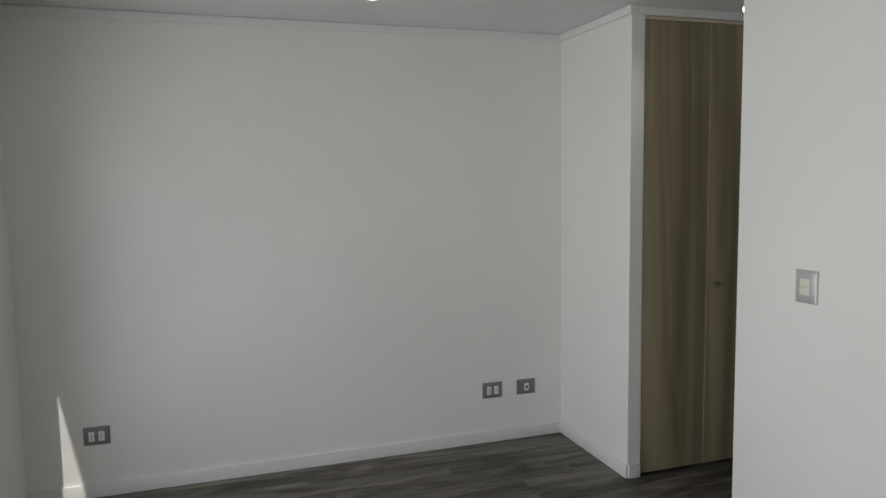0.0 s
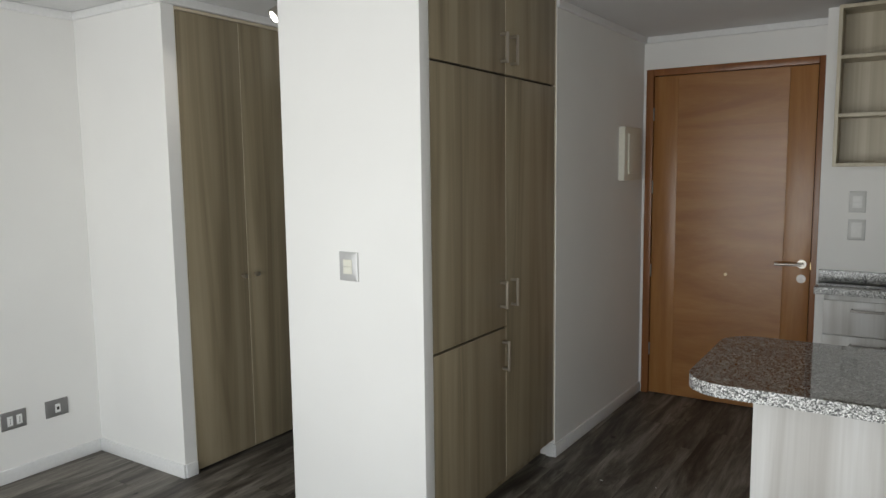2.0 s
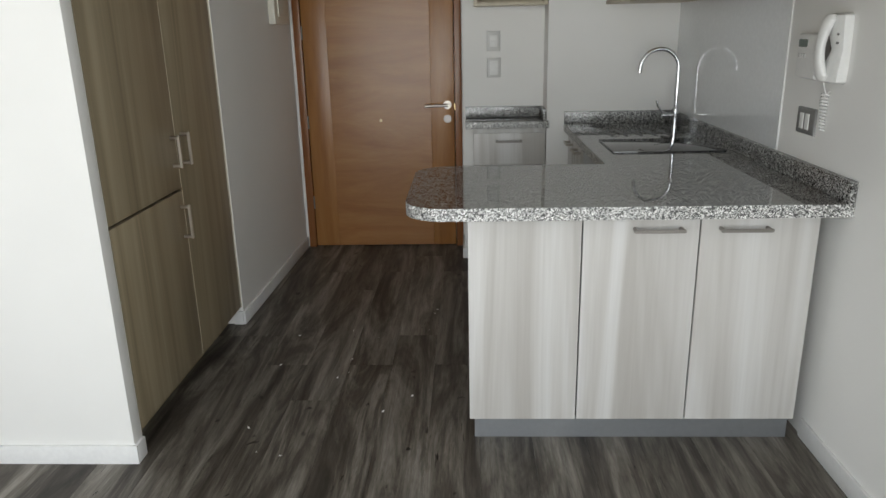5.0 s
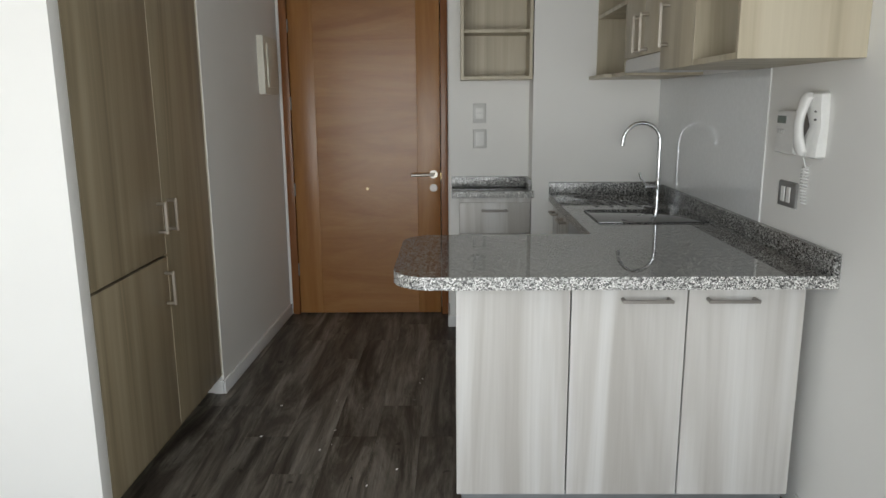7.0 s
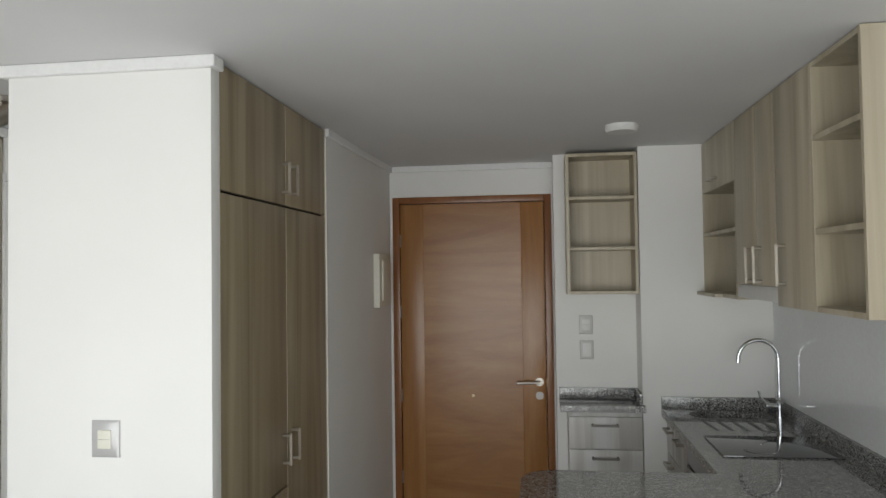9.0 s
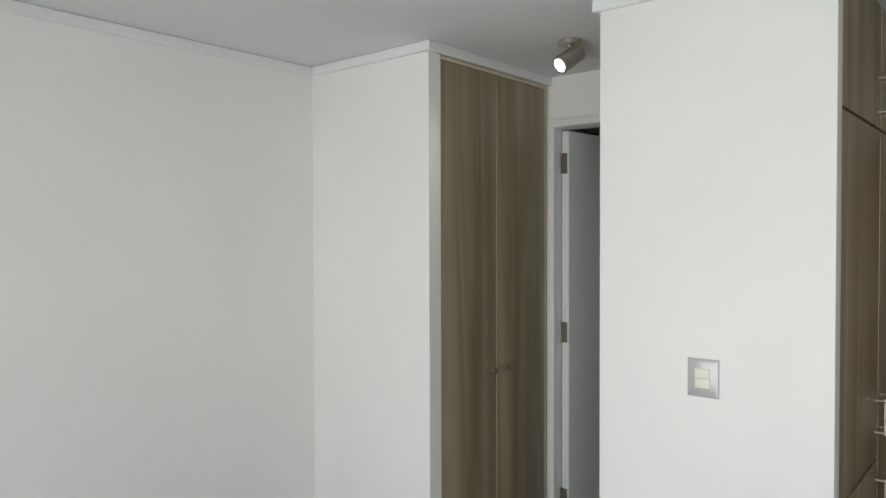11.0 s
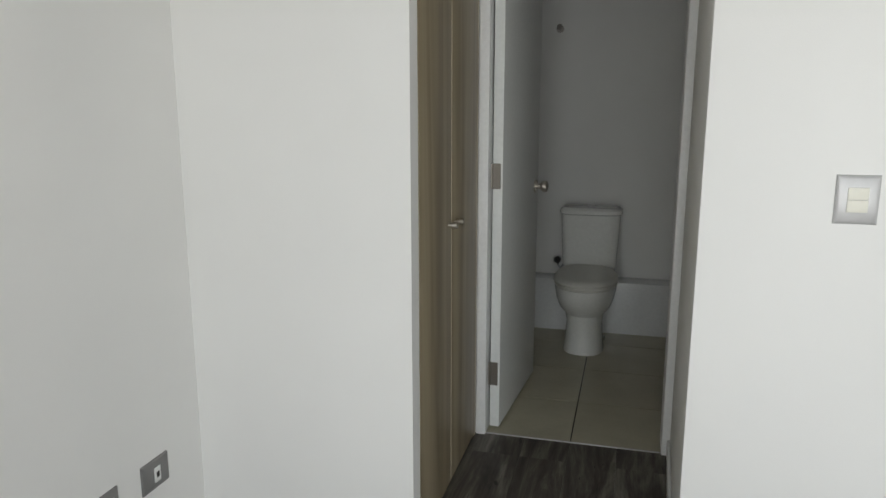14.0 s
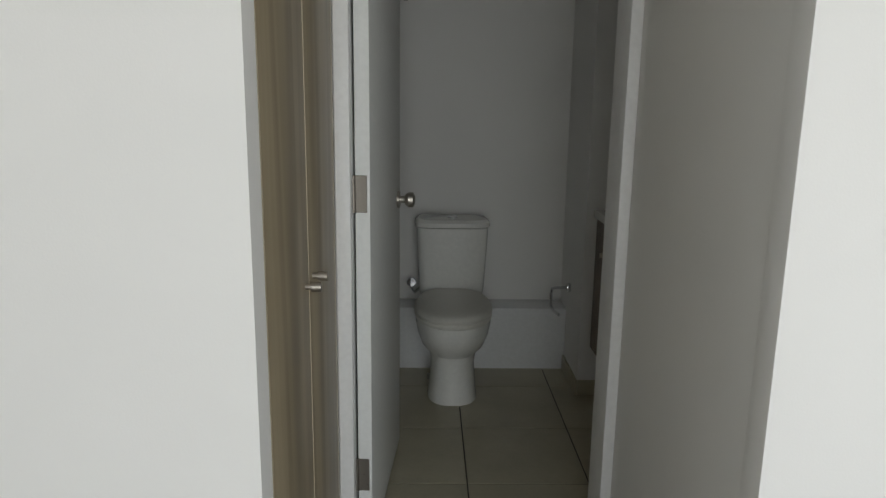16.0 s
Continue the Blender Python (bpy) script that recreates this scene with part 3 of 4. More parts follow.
spotlight("ceiling_spotlight", -1.065, -1.33, (0.03, 0.02, -1.0), 0.009)
dome = thing("ceiling_light", (1.394, 1.37, ZC), "flat round white ceiling light, unlit", "ceiling light")
part("base", C((1.394, 1.37, ZC - 0.001), (1.394, 1.37, ZC - 0.014), 0.078, seg=40), M_PLAST, dome)
part("diffuser", C((1.394, 1.37, ZC - 0.014), (1.394, 1.37, ZC - 0.034), 0.080, 0.070, seg=40), M_PLAST, dome)

# ---- kitchen: peninsula ----
PY = 0.125
pen = thing("peninsula_cabinet", (1.65, 0.4, 0), "ash-laminate base unit, bright light in its colour, under the granite breakfast bar", "kitchen cabinet")
part("body", B(1.113, 2.193, PY + 0.0198, 0.70, 0.088, 0.807), M_LAM_BRIGHT, pen)
# Added near-black sheet: paints the shade seen through the door gaps.
part("gap_shade", B(1.116, 2.190, PY + 0.0186, PY + 0.0196, 0.093, 0.806), M_DARK, pen, "near-black sheet painting the shade in the door gaps")
part("kickboard", B(1.128, 2.193, PY + 0.035, 0.68, 0.0, 0.088), M_STEEL, pen, "brushed steel plinth")
part("fixed_panel", B(1.111, 1.467, PY, PY + 0.018, 0.090, 0.805, bevel=0.0015), M_LAM_BRIGHT, pen)
for x0, x1, h0, h1 in ((1.472, 1.830, 1.622, 1.780), (1.835, 2.195, 1.886, 2.044)):
    d = part("door", B(x0, x1, PY, PY + 0.018, 0.090, 0.805, bevel=0.0015), M_LAM_BRIGHT, pen)
    bar_handle(d, (h0, PY, 0.757), (h1, PY, 0.757), (0, -1, 0), M_DNICK, w=0.011)

# worktop, one sheet of granite with a rounded bar end and an oval sink cut
SX, SY, SRX, SRY = 1.955, 1.845, 0.190, 0.110
ZT, ZU = 0.848, 0.808


def arc(cx, cy, r, a0, a1, n=10):
    return [(cx + r * math.cos(radians(a0 + (a1 - a0) * k / n)), cy + r * math.sin(radians(a0 + (a1 - a0) * k / n))) for k in range(n + 1)]


outline = [(2.249, 0.045), (2.249, 1.999), (1.648, 1.999), (1.648, 0.745)] + arc(1.045, 0.615, 0.13, 90, 180) + arc(1.040, 0.170, 0.125, 180, 270)
bm = bmesh.new()
loop = [bm.verts.new((x, y, ZU)) for x, y in outline]
hole = [bm.verts.new((SX + SRX * math.cos(2 * math.pi * k / 48), SY + SRY * math.sin(2 * math.pi * k / 48), ZU)) for k in range(48)]
edges = [bm.edges.new((l[k], l[(k + 1) % len(l)])) for l in (loop, hole) for k in range(len(l))]
bmesh.ops.triangle_fill(bm, use_beauty=True, edges=edges)
ext = bmesh.ops.extrude_face_region(bm, geom=list(bm.faces))
bmesh.ops.translate(bm, vec=(0, 0, ZT - ZU), verts=[g for g in ext["geom"] if isinstance(g, bmesh.types.BMVert)])
top = thing("granite_worktop", (1.9, 0.4, ZU), "polished grey speckled granite worktop with rounded bar end", "worktop")
lit_edges(part("slab", bm, M_GRAN, top))
part("upstand", B(2.229, 2.249, 0.045, 1.999, ZT + 0.0005, 0.914, bevel=0.002), M_GRANU, top)
part("upstand", B(1.648, 2.2285, 1.979, 1.999, ZT + 0.0005, 0.914, bevel=0.002), M_GRANU, top)
# Dark strips laid on the slab paint the shade of milled drain grooves.
for k in range(5):
    g = B(-0.009, 0.009, -0.095, 0.095, 0.0, 0.0016, bevel=0.0007, seg=1)
    bmesh.ops.transform(g, matrix=Matrix.Translation((1.812 + 0.070 * k, 1.575, ZT)) @ Matrix.Rotation(radians(5), 4, "Z"), verts=g.verts)
    part("drain_groove", g, M_GROOVE_SHADE, top, "thin dark strip painting the shade of a drain groove")

sink = thing("kitchen_sink", (SX, SY, 0.66), "oval stainless steel sink under the granite worktop", "sink")
bm = bmesh.new()
rings = [(SRX + 0.006, SRY + 0.006, ZU - 0.002), (SRX - 0.004, SRY - 0.004, ZU - 0.02), (SRX - 0.02, SRY - 0.02, 0.70), (SRX - 0.07, SRY - 0.06, 0.665), (0.03, 0.03, 0.66)]
loops = [[bm.verts.new((SX + rx * math.cos(2 * math.pi * k / 40), SY + ry * math.sin(2 * math.pi * k / 40), z)) for k in range(40)] for rx, ry, z in rings]
for lo, hi in zip(loops, loops[1:]):
    for k in range(40):
        bm.faces.new((lo[k], lo[(k + 1) % 40], hi[(k + 1) % 40], hi[k]))
bm.faces.new(loops[-1])
# Bowl colour holds the shade of its depth.
part("bowl", bm, M_SINK, sink)
part("drain", C((SX, SY, 0.660), (SX, SY, 0.664), 0.028), M_CHROME, sink)

TX, TY = 2.198, 1.78
tap = thing("kitchen_tap", (TX, TY, ZT), "tall chrome swan-neck kitchen tap", "tap")
part("base", cyl(C((TX, TY, ZT), (TX, TY, ZT + 0.006), 0.024), (TX, TY, ZT + 0.005), (TX, TY, ZT + 0.095), 0.0175), M_CHROME, tap)
part("collar", C((TX, TY, ZT + 0.095), (TX, TY, ZT + 0.108), 0.0175, 0.0125), M_CHROME, tap)
pts = [(TX, TY, ZT + 0.10), (TX, TY, ZT + 0.22), (TX, TY, ZT + 0.300)]
pts += [(TX - 0.098 + 0.098 * math.cos(radians(a)), TY, ZT + 0.300 + 0.098 * math.sin(radians(a))) for a in range(10, 181, 10)]
pts += [(TX - 0.198, TY, ZT + 0.282)]
part("spout", tube(bmesh.new(), pts, 0.0105, 14), M_CHROME, tap)
lvb = C((TX, TY, ZT + 0.062), (TX - 0.050, TY, ZT + 0.062), 0.0135, seg=18)
cyl(lvb, (TX - 0.050, TY, ZT + 0.062), (TX - 0.068, TY, ZT + 0.062), 0.018, seg=18)
part("valve_body", lvb, M_CHROME, tap)
part("lever", tube(bmesh.new(), [(TX - 0.060, TY, ZT + 0.072), (TX - 0.078, TY, ZT + 0.088), (TX - 0.094, TY, ZT + 0.112), (TX - 0.100, TY, ZT + 0.138)], 0.0062), M_CHROME, tap, "slim upright tap lever")

hob = thing("ceramic_hob", (1.945, 1.18, ZT), "black glass ceramic hob set on the granite worktop", "hob")
part("glass", B(1.727, 2.198, 0.985, 1.345, ZT + 0.0005, ZT + 0.007, bevel=0.0025), M_BLACK, hob)

# base cabinets under the sink run
run = thing("sink_cabinet", (1.95, 1.72, 0), "ash-laminate drawer unit, bright light in its colour, under the sink", "kitchen cabinet")
part("body", B(1.695, 2.245, 1.46, 1.995, 0.085, 0.807), M_LAM_BRIGHT, run)
part("kickboard", B(1.73, 2.245, 1.46, 1.995, 0.0, 0.085), M_STEEL, run)
for y0, y1 in ((1.463, 1.727), (1.731, 1.993)):
    for z0, z1 in ((0.62, 0.797), (0.088, 0.614)):
        d = part("drawer" if z0 > 0.5 else "door", B(1.675, 1.694, y0, y1, z0, z1, bevel=0.0015), M_LAM_BRIGHT, run)
        bar_handle(d, (1.675, y0 + 0.07, z1 - 0.04), (1.675, y1 - 0.07, z1 - 0.04), (-1, 0, 0))
oven = thing("built_in_oven", (1.95, 1.15, 0), "black built-in oven under the hob", "oven")
part("housing", B(1.695, 2.245, 0.86, 1.455, 0.085, 0.807), M_DARK, oven)
part("control_panel", B(1.675, 1.694, 0.863, 1.453, 0.70, 0.797, bevel=0.002), M_STEEL, oven)
od = part("door", B(1.670, 1.694, 0.863, 1.453, 0.10, 0.692, bevel=0.003), M_BLACK, oven)
bar_handle(od, (1.670, 0.93, 0.655), (1.670, 1.39, 0.655), (-1, 0, 0))

# splashback and its white end strip
sp = thing("splashback", (2.24, 1.3, 0.9), "glossy pale grey splashback panel above the worktop", "splashback")
part("panel", B(2.246, 2.2495, 0.627, 1.998, 0.915, 1.473), M_SPLASH, sp)
part("end_strip", B(2.244, 2.2495, 0.620, 0.6265, 0.915, 1.473), M_TRIM, sp, "white end strip")

# ---- wall cabinets, each unit a thing ----
UX, UZ, UT = 1.892, 1.474, 2.298


def open_unit(name, y0, y1, shelves, z0, z1, label, x0=UX, back=2.2495):
    u = thing(name, ((x0 + back) / 2, (y0 + y1) / 2, z0), label, "shelf unit")
    t = 0.018
    part("side_panel", B(x0, back, y0, y0 + t, z0, z1, bevel=0.001, seg=1), M_LAM_LIT, u)
    part("side_panel", B(x0, back, y1 - t, y1, z0, z1, bevel=0.001, seg=1), M_LAM_LIT, u)
    part("back_panel", B(back - 0.012, back, y0 + t, y1 - t, z0, z1), M_LAM_LIT, u)
    for z in shelves:
        part("shelf", B(x0 + 0.002, back - 0.012, y0 + t, y1 - t, z, z + t, bevel=0.001, seg=1), M_LAM_LIT, u)
    return u


open_unit("open_shelf_unit", 0.033, 0.424, (UZ, 1.728, 2.036, UT - 0.018), UZ, UT, "open ash-laminate wall shelf with a full end panel")
u1 = thing("wall_cabinet", (2.07, 0.695, UZ), "ash-laminate wall cabinet with one tall door", "wall cabinet")
part("body", B(UX + 0.019, 2.2495, 0.426, 0.786, UZ, UT), M_LAM_LIT, u1)
d = part("door", B(UX, UX + 0.018, 0.427, 0.785, UZ, UT, bevel=0.0015), M_LAM_LIT, u1)
bar_handle(d, (UX, 0.695, 1.552), (UX, 0.695, 1.708), (-1, 0, 0))
u2 = thing("wall_cabinet", (2.07, 1.14, UZ), "ash-laminate wall cabinet with two doors above the hood", "wall cabinet")
part("body", B(UX + 0.019, 2.2495, 0.788, 1.338, 1.546, UT), M_LAM_LIT, u2)
for y0, y1, hy in ((0.789, 1.031, 0.978), (1.035, 1.337, 1.088)):
    d = part("door", B(UX, UX + 0.018, y0, y1, 1.546, UT, bevel=0.0015), M_LAM_LIT, u2)
    bar_handle(d, (UX, hy, 1.556), (UX, hy, 1.708), (-1, 0, 0))
hood = thing("cooker_hood", (2.07, 1.14, 1.47), "slim steel cooker hood under the wall cabinet", "cooker hood")
part("housing", B(UX + 0.006, 2.226, 0.790, 1.336, 1.486, 1.544, bevel=0.003), M_SILW, hood)
part("visor", B(UX + 0.001, UX + 0.0055, 0.790, 1.336, 1.486, 1.536, bevel=0.002), M_SILW, hood)
open_unit("open_shelf_unit", 1.340, 1.998, (UZ, 1.790), UZ, 2.022, "open ash-laminate wall shelf above the sink")
u3 = thing("wall_cabinet", (2.07, 1.70, 2.03), "small ash-laminate cupboard above the open shelf", "wall cabinet")
part("body", B(UX + 0.019, 2.2495, 1.340, 1.998, 2.024, UT), M_LAM_LIT, u3)
d = part("door", B(UX, UX + 0.018, 1.341, 1.997, 2.024, UT, bevel=0.0015), M_LAM_LIT, u3)
bar_handle(d, (UX, 1.66, 2.075), (UX, 1.78, 2.075), (-1, 0, 0))
part("bottom_board", B(UX - 0.04, UX + 0.001, 1.60, 1.998, UZ, UZ + 0.018, bevel=0.003), M_LAM_LIT, u3)

# ---- alcove beside the entry door ----
al = thing("alcove_shelf", (1.345, 2.10, 1.48), "tall open ash-laminate shelf box with three compartments", "shelf unit")
for x0, x1 in ((1.150, 1.168), (1.526, 1.544)):
    part("side_panel", B(x0, x1, 1.995, 2.199, 1.48, 2.275, bevel=0.001, seg=1), M_LAM_LIT, al)
part("back_panel", B(1.168, 1.526, 2.185, 2.199, 1.48, 2.275), M_LAM_LIT, al)
for z in (1.48, 1.727, 2.012, 2.257):
    part("shelf", B(1.168, 1.526, 1.997, 2.185, z, z + 0.018, bevel=0.001, seg=1), M_LAM_LIT, al)
sg = thing("granite_shelf", (1.33, 2.1, 0.83), "small polished granite top with upstands in the alcove", "worktop")
lit_edges(part("slab", B(1.098, 1.562, 1.955, 2.199, 0.830, 0.866, bevel=0.002), M_GRAN, sg))
part("upstand", B(1.098, 1.530, 2.181, 2.199, 0.8665, 0.928, bevel=0.002), M_GRANU, sg)
part("upstand", B(1.531, 1.549, 1.985, 2.199, 0.8665, 0.928, bevel=0.002), M_GRANU, sg)
sc = thing("alcove_drawer_unit", (1.34, 2.1, 0), "narrow ash-laminate drawer unit, bright light in its colour, under a granite top", "drawer unit")
part("body", B(1.142, 1.546, 2.000, 2.199, 0.085, 0.829), M_LAM_BRIGHT, sc)
part("kickboard", B(1.142, 1.546, 2.03, 2.199, 0.0, 0.085), M_STEEL, sc)
for z0, z1 in ((0.625, 0.800), (0.430, 0.619), (0.09, 0.424)):
    d = part("drawer", B(1.144, 1.544, 1.981, 1.999, z0, z1, bevel=0.0015), M_LAM_BRIGHT, sc)
    bar_handle(d, (1.265, 1.981, z1 - 0.042), (1.415, 1.981, z1 - 0.042), (0, -1, 0), M_DNICK)

# ---- intercom ----
ic = thing("intercom_phone", (XR, 0.38, 1.29), "white wall intercom with handset and coiled cord", "intercom")
part("base_unit", B(XR - 0.036, XR, 0.336, 0.476, 1.184, 1.326, bevel=0.009, seg=3), M_PLAST, ic)
part("display", B(XR - 0.038, XR - 0.035, 0.404, 0.464, 1.284, 1.308, bevel=0.001, seg=1), M_LCD, ic, "small dark display")
for k in range(3):
    part("button", B(XR - 0.0385, XR - 0.035, 0.412 + 0.018 * k, 0.422 + 0.018 * k, 1.250, 1.264, bevel=0.001, seg=1), M_SILV, ic)
part("back_plate", B(XR - 0.016, XR, 0.202, 0.335, 1.184, 1.378, bevel=0.007, seg=3), M_PLAST, ic)
cb = bmesh.new()
loops = []
for z, out, y0, y1 in ((1.180, 0.030, 0.210, 0.292), (1.186, 0.040, 0.201, 0.300), (1.215, 0.041, 0.198, 0.296), (1.280, 0.032, 0.197, 0.262), (1.345, 0.038, 0.199, 0.290), (1.378, 0.036, 0.202, 0.298), (1.385, 0.026, 0.212, 0.290)):
    loops.append([cb.verts.new(p) for p in ((XR - 0.001, y0, z), (XR - 0.001, y1, z), (XR - out * 0.8, y1, z), (XR - out, y1 - 0.012, z), (XR - out, y0 + 0.016, z), (XR - out * 0.75, y0, z))])
for lo, hi in zip(loops, loops[1:]):
    for k in range(6):
        cb.faces.new((lo[k], lo[(k + 1) % 6], hi[(k + 1) % 6], hi[k]))
cb.faces.new(list(reversed(loops[0])))
cb.faces.new(loops[-1])
part("cradle", cb, M_PLAST, ic, "white moulded handset cradle")
hs = bmesh.new()
rings = []
for k in range(19):
    f = k / 18
    bow = math.sin(math.pi * f)
    z, x = 1.192 + 0.186 * f, XR - 0.044 - 0.016 * bow
    y = 0.262 - 0.010 * f + 0.008 * bow
    ry, rx = 0.031 - 0.011 * bow, 0.018 - 0.005 * bow
    if k in (0, 18):
        ry, rx = ry * 0.6, rx * 0.6
    rings.append([hs.verts.new((x + rx * math.cos(2 * math.pi * q / 20), y + ry * math.sin(2 * math.pi * q / 20), z + (0.004 if k == 18 else -0.004 if k == 0 else 0.0))) for q in range(20)])
for lo, hi in zip(rings, rings[1:]):
    for q in range(20):
        hs.faces.new((lo[q], lo[(q + 1) % 20], hi[(q + 1) % 20], hi[q]))
hs.faces.new(list(reversed(rings[0])))
hs.faces.new(rings[-1])
part("handset", hs, M_PLAST, ic, "white curved handset")
part("speaker_slot", B(XR - 0.0195, XR - 0.015, 0.285, 0.325, 1.225, 1.345, bevel=0.001, seg=1), M_GREYP, ic, "dark recess behind the handset")
for z in (1.325, 1.300):
    part("screw_hole", C((XR - 0.030, 0.214, z), (XR - 0.0385, 0.214, z), 0.0032, seg=10), M_GREYP, ic)
lead = [(XR - 0.034, 0.272, 1.188), (XR - 0.028, 0.274, 1.168), (XR - 0.018, 0.282, 1.152), (XR - 0.014, 0.290, 1.146)]
part("cord_lead", tube(bmesh.new(), lead, 0.0024, 8), M_PLAST, ic)
for turns, y0, lean, z0, z1 in ((12, 0.302, -0.008, 1.146, 1.030), (7, 0.284, 0.012, 1.150, 1.078)):
    coil = []
    for k in range(turns * 22 + 1):
        f = k / (turns * 22)
        a = f * 2 * math.pi * turns
        coil.append((XR - 0.011 + 0.0075 * math.cos(a), y0 + lean * f + 0.004 * math.sin(f * 5) + 0.0085 * math.sin(a), z0 + (z1 - z0) * f))
    part("cord", tube(bmesh.new(), coil, 0.0032, 6), M_PLAST, ic, "white coiled cord")

# ---- bathroom ----
solid("bath_ledge", B(-1.42, XT - 0.001, 2.388, YBN - 0.001, 0.0, 0.315, bevel=0.003), M_TILEW, "low white tiled ledge behind the toilet", "ledge", "structure")
solid("bath_plinth", B(XT, -0.10, YR - 0.012, YR - 0.001, 0.0, 0.075, bevel=0.002), M_FTILE, "beige tile skirting in the bathroom", "baseboard", "structure")
solid("bath_plinth_side", B(XT - 0.012, XT - 0.001, YR - 0.012, 2.387, 0.0, 0.075, bevel=0.002), M_FTILE, "beige tile skirting beside the toilet", "baseboard", "structure")
wc = thing("toilet", (-1.071, 2.150, 0), "white ceramic close-coupled toilet with closed lid", "toilet")
wx = -1.071
bowl = loft(bmesh.new(), [(wx, 2.105, 0.0, 0.112, 0.165, 2.6), (wx, 2.105, 0.03, 0.108, 0.160, 2.6), (wx, 2.115, 0.16, 0.098, 0.150, 2.4),
                          (wx, 2.115, 0.215, 0.108, 0.165, 2.3), (wx, 2.100, 0.255, 0.140, 0.200, 2.2), (wx, 2.090, 0.305, 0.157, 0.230, 2.2), (wx, 2.090, 0.360, 0.167, 0.245, 2.2), (wx, 2.090, 0.378, 0.167, 0.245, 2.2)])
bx(bowl, wx - 0.15, wx + 0.15, 2.25, 2.387, 0.25, 0.378, bevel=0.03, seg=3)
bx(bowl, wx - 0.085, wx + 0.085, 2.20, 2.387, 0.0, 0.26, bevel=0.02, seg=2)
part("bowl", bowl, M_CERAM, wc)
part("seat", loft(bmesh.new(), [(wx, 2.095, 0.379, 0.167, 0.245, 2.3), (wx, 2.095, 0.390, 0.173, 0.250, 2.3), (wx, 2.095, 0.398, 0.171, 0.248, 2.3)]), M_SEAT, wc)
part("lid", loft(bmesh.new(), [(wx, 2.095, 0.3995, 0.169, 0.246, 2.3), (wx, 2.095, 0.412, 0.174, 0.250, 2.3), (wx, 2.097, 0.424, 0.167, 0.243, 2.3), (wx, 2.100, 0.432, 0.157, 0.232, 2.3), (wx, 2.105, 0.436, 0.10, 0.15, 2.3)]), M_SEAT, wc)
part("cistern", loft(bmesh.new(), [(wx, 2.405, 0.379, 0.145, 0.080, 5), (wx, 2.405, 0.42, 0.155, 0.088, 5), (wx, 2.403, 0.60, 0.165, 0.094, 5), (wx, 2.402, 0.722, 0.170, 0.098, 5)]), M_CERAM, wc)
part("cistern_lid", loft(bmesh.new(), [(wx, 2.400, 0.7255, 0.172, 0.100, 5), (wx, 2.400, 0.730, 0.178, 0.106, 5), (wx, 2.400, 0.748, 0.178, 0.106, 5), (wx, 2.400, 0.762, 0.160, 0.090, 5)]), M_CERAM, wc)
part("flush_button", C((wx, 2.390, 0.760), (wx, 2.390, 0.768), 0.024), M_CHROME, wc)
for s in (-1, 1):
    part("floor_bolt", C((wx + s * 0.105, 2.250, 0.0), (wx + s * 0.105, 2.250, 0.028), 0.009, seg=12), M_CHROME, wc)
vl = thing("stop_valve", (-1.268, YBN - 0.02, 0.408), "chrome stop valve on the bathroom wall", "valve")
part("body", cyl(C((-1.268, YBN - 0.0005, 0.418), (-1.268, YBN - 0.045, 0.418), 0.012), (-1.268, YBN - 0.043, 0.418), (-1.268, YBN - 0.07, 0.418), 0.022, seg=12), M_CHROME, vl)
part("hose", tube(bmesh.new(), [(-1.268, YBN - 0.035, 0.408), (-1.265, YBN - 0.05, 0.38), (-1.250, YBN - 0.08, 0.37), (-1.210, YBN - 0.10, 0.41)], 0.006, 8), M_CHROME, vl)
hk = thing("robe_hook", (-1.300, YBN, 1.785), "small chrome robe hook on the bathroom wall", "hook")
part("rose", C((-1.300, YBN - 0.0005, 1.785), (-1.300, YBN - 0.012, 1.785), 0.022), M_DNICK, hk)
part("peg", cyl(C((-1.300, YBN - 0.01, 1.785), (-1.300, YBN - 0.04, 1.791), 0.008), (-1.300, YBN - 0.038, 1.791), (-1.300, YBN - 0.052, 1.795), 0.015, seg=16), M_DNICK, hk)
ph = thing("paper_holder", (-0.5020, 2.325, 0.424), "empty chrome toilet paper holder on the wall", "paper holder")
part("rose", C((-0.5025, 2.325, 0.439), (-0.5170, 2.325, 0.439), 0.022), M_CHROME, ph)
part("arm", tube(bmesh.new(), [(-0.5170, 2.325, 0.439), (-0.5720, 2.325, 0.439), (-0.5900, 2.320, 0.434), (-0.5940, 2.315, 0.419), (-0.5940, 2.310, 0.354), (-0.5870, 2.285, 0.336), (-0.5720, 2.215, 0.336)], 0.007, 10), M_CHROME, ph)
va = thing("vanity_unit", (-0.28, 1.70, 0.25), "wall-hung brown wood vanity with a white basin top", "vanity")
part("cabinet", B(-0.455, -0.225, 1.26, YR - 0.002, 0.235, 0.818, bevel=0.003), M_WALNUT, va)
part("basin_top", B(-0.472, -0.222, 1.24, YR - 0.001, 0.823, 0.858, bevel=0.008, seg=3), M_CERAM, va)
part("knob", cyl(C((-0.455, 1.86, 0.70), (-0.470, 1.86, 0.70), 0.005, seg=12), (-0.468, 1.86, 0.70), (-0.484, 1.86, 0.70), 0.010, seg=16), M_NICK, va, "small nickel knob")
tub = thing("bathtub", (-1.75, 1.9, 0), "white built-in bathtub behind the door", "bathtub")
tb = B(-2.130, -1.44, 1.02, 2.528, 0.0, 0.06)
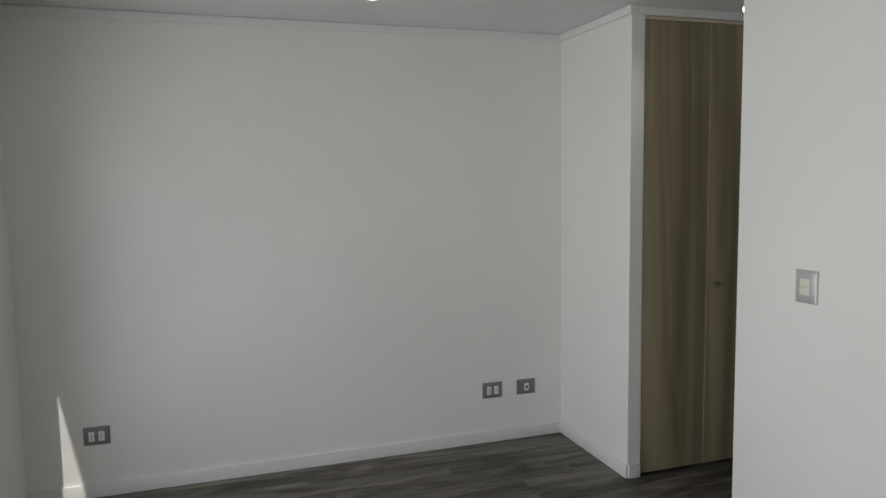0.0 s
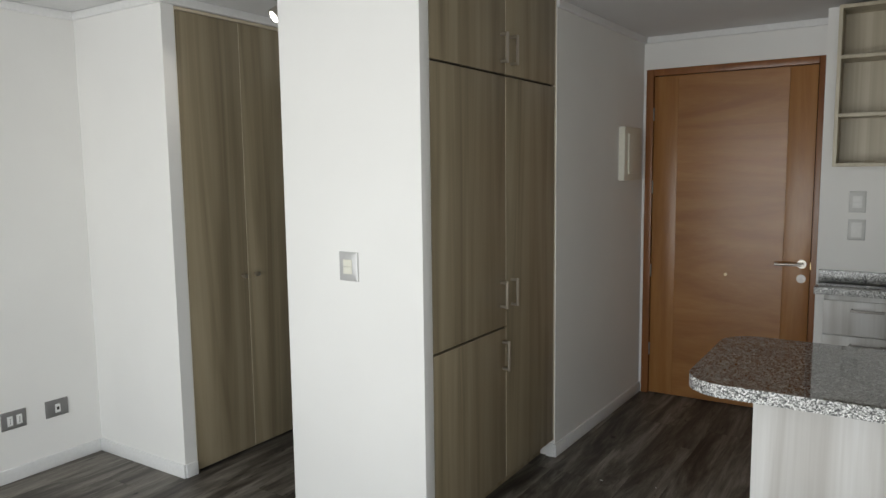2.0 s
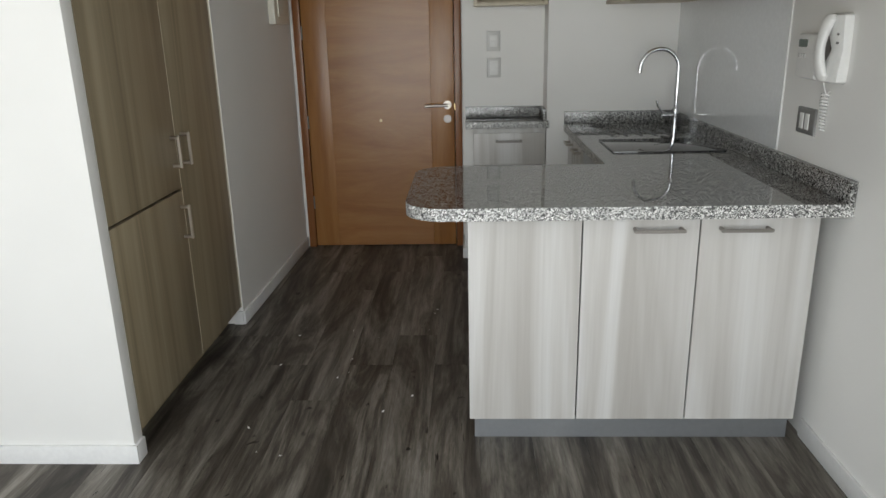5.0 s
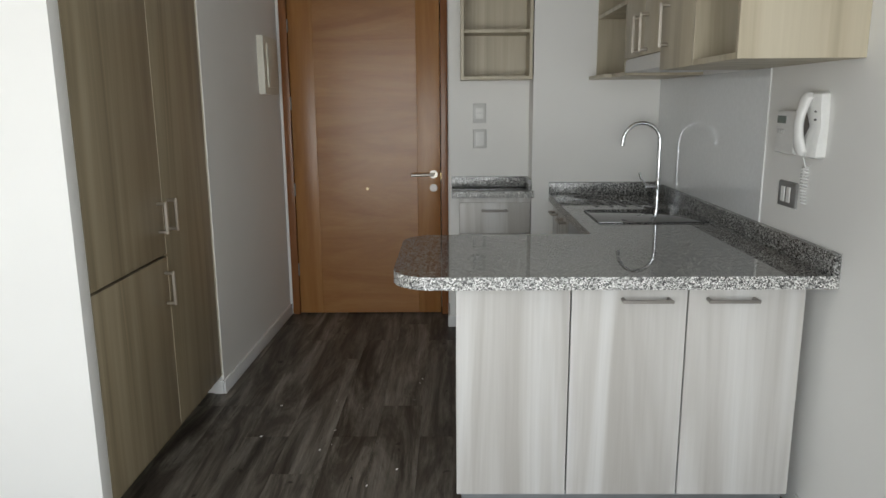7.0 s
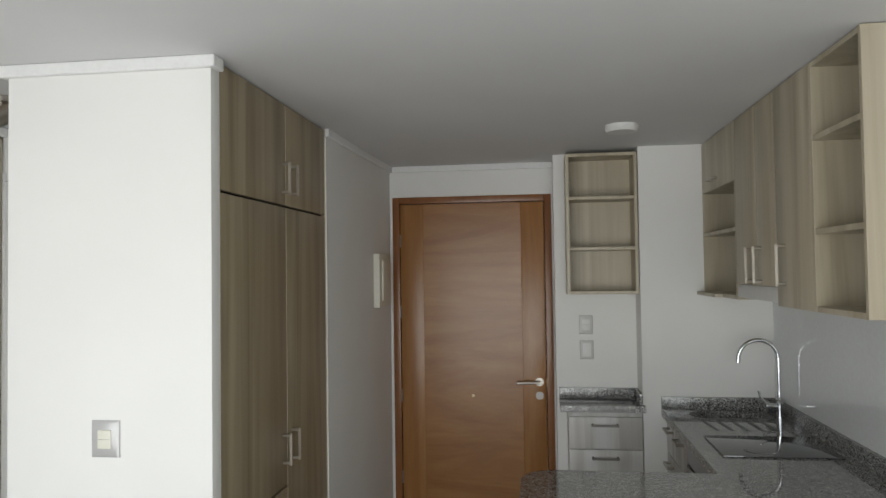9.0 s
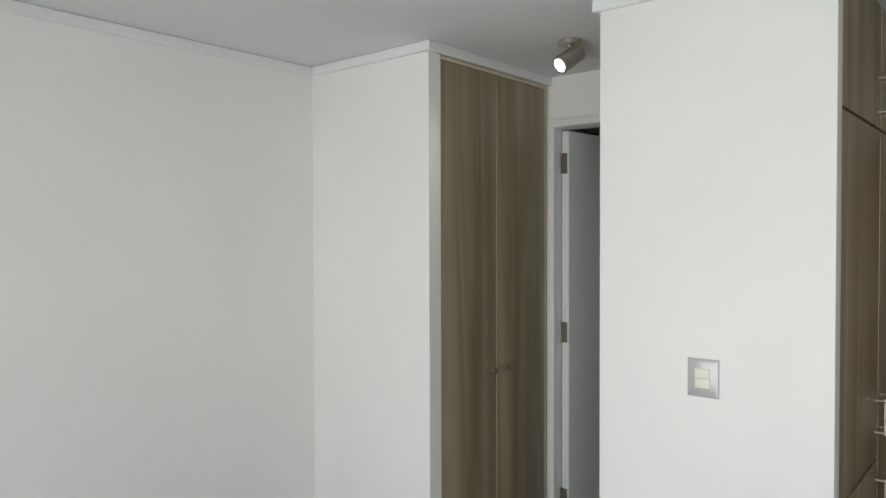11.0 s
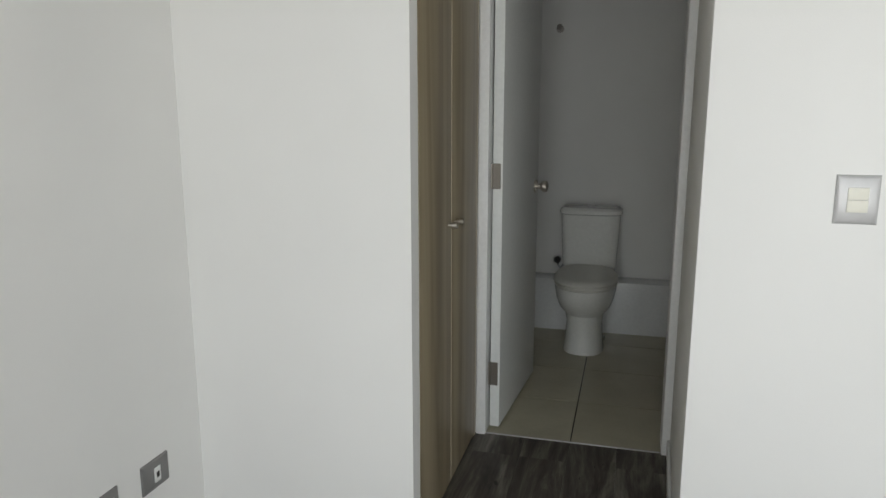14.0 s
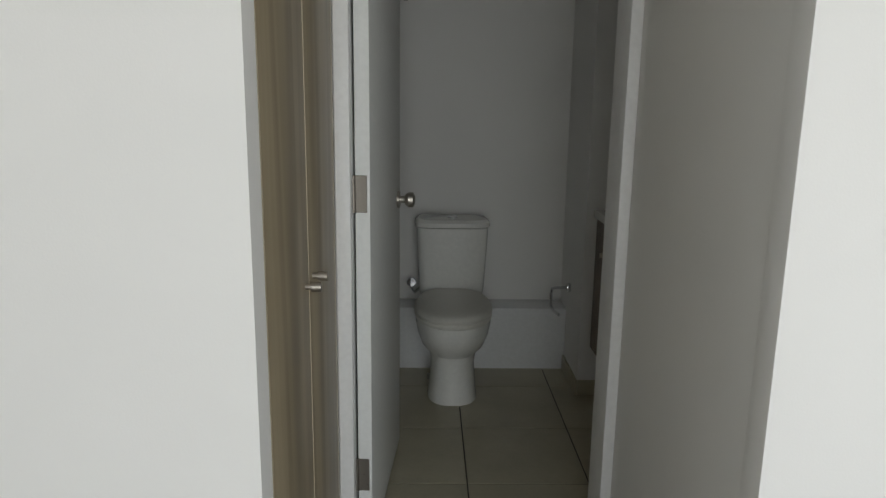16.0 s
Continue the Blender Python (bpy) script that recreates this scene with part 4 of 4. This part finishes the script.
for a in ((-1.50, -1.44, 1.02, 2.528), (-2.130, -2.03, 1.02, 2.528), (-2.03, -1.50, 1.02, 1.10), (-2.03, -1.50, 2.45, 2.528)):
    bx(tb, *a, 0.06, 0.52, bevel=0.006, seg=2)
part("shell", tb, M_CERAM, tub)
st = tagged(new("wall_tub_tiles"), "white glossy wall tiles above the bathtub", "wall tiles", kind="structure")
for i in range(2):
    for j in range(7):
        part("tile", B(-2.085 + i * 0.332, -1.757 + i * 0.332, 2.532, 2.5495, 0.525 + j * 0.255, 0.777 + j * 0.255, bevel=0.0015, seg=1), M_TILEW, st)
cs = thing("shower_shelf", (-1.55, 2.45, 1.95), "white corner shelf above the bathtub", "shelf")
part("board", B(-1.75, -1.43, 2.37, 2.530, 1.955, 1.975, bevel=0.004), M_TRIM, cs)

# ---- floors ----
sub = solid("subfloor", B(XW - 0.12, XR + 0.12, YWIN - 0.15, 2.76, -0.10, -0.012), M_CONC, "bare concrete floor slab", "floor", "structure")
floor = tagged(new("floor"), "dark grey-brown wood-look vinyl plank floor", "floor", kind="structure")
PW, PL = 0.182, 1.22
plank_cache = {}


def plank(x0, x1, y0, y1):
    key = (round(x1 - x0, 3), round(y1 - y0, 3))
    if key not in plank_cache:
        w, l = x1 - x0, y1 - y0
        plank_cache[key] = to_mesh("plank", B(-w / 2 + 0.0002, w / 2 - 0.0002, -l / 2 + 0.0002, l / 2 - 0.0002, -0.0115, 0.0, bevel=0.0005, seg=1), M_PLANK, False)
    p = new("plank", plank_cache[key])
    p.parent = floor
    p.location = ((x0 + x1) / 2, (y0 + y1) / 2, 0)


rng = random.Random(7)
x = XW
while x < XR - 0.01:
    x1 = min(x + PW, XR)
    end = YB + 0.003 if x1 < XH - 0.02 else YE + 0.03
    y = YWIN - 0.14 - rng.choice((0.0, 0.305, 0.61, 0.915))
    while y < end - 0.02:
        a, b = max(y, YWIN - 0.14), min(y + PL, end)
        if b - a > 0.02:
            plank(x, x1, a, b)
        y += PL
    x = x1
bath_floor = tagged(new("floor_bathroom"), "square beige ceramic floor tiles with dark joints", "floor", kind="structure")
solid("grout", B(-1.45, -0.10, YB + 0.012, YBN, -0.012, -0.001), M_DARK, "dark tile grout bed", "floor", "structure")
TS = 0.430
tile_cache = {}
for i in range(-1, 3):
    for j in range(0, 4):
        x0, x1 = -1.041 + (i - 1) * TS + 0.0025, -1.041 + i * TS - 0.0025
        y0, y1 = max(0.871 + j * TS + 0.0025, YB + 0.012), 0.871 + (j + 1) * TS - 0.0025
        x0, x1, y1 = max(x0, -1.45), min(x1, -0.10), min(y1, YBN)
        if x1 - x0 < 0.03 or y1 - y0 < 0.03:
            continue
        key = (round(x1 - x0, 3), round(y1 - y0, 3))
        if key not in tile_cache:
            w, l = key
            tile_cache[key] = to_mesh("floor_tile", B(-w / 2, w / 2, -l / 2, l / 2, -0.008, 0.002, bevel=0.0015, seg=1), M_FTILE, False)
        p = new("floor_tile", tile_cache[key])
        p.parent = bath_floor
        p.location = ((x0 + x1) / 2, (y0 + y1) / 2, 0)

# crumbs of plaster left on the hall floor
cr = bmesh.new()
rc = random.Random(11)
for k in range(16):
    px, py, r = rc.uniform(0.25, 0.95), rc.uniform(-0.35, 1.35), rc.uniform(0.002, 0.006)
    res = bmesh.ops.create_icosphere(cr, subdivisions=1, radius=r)
    bmesh.ops.transform(cr, matrix=Matrix.Translation((px, py, r * 0.3)) @ Matrix.Rotation(rc.uniform(0, 3), 4, "Z") @ Matrix.Diagonal((1.6, 0.7, 0.45, 1)), verts=res["verts"])
solid("plaster_crumbs", cr, M_TRIM, "scattered white crumbs on the dark plank floor", "crumbs", "stuff")
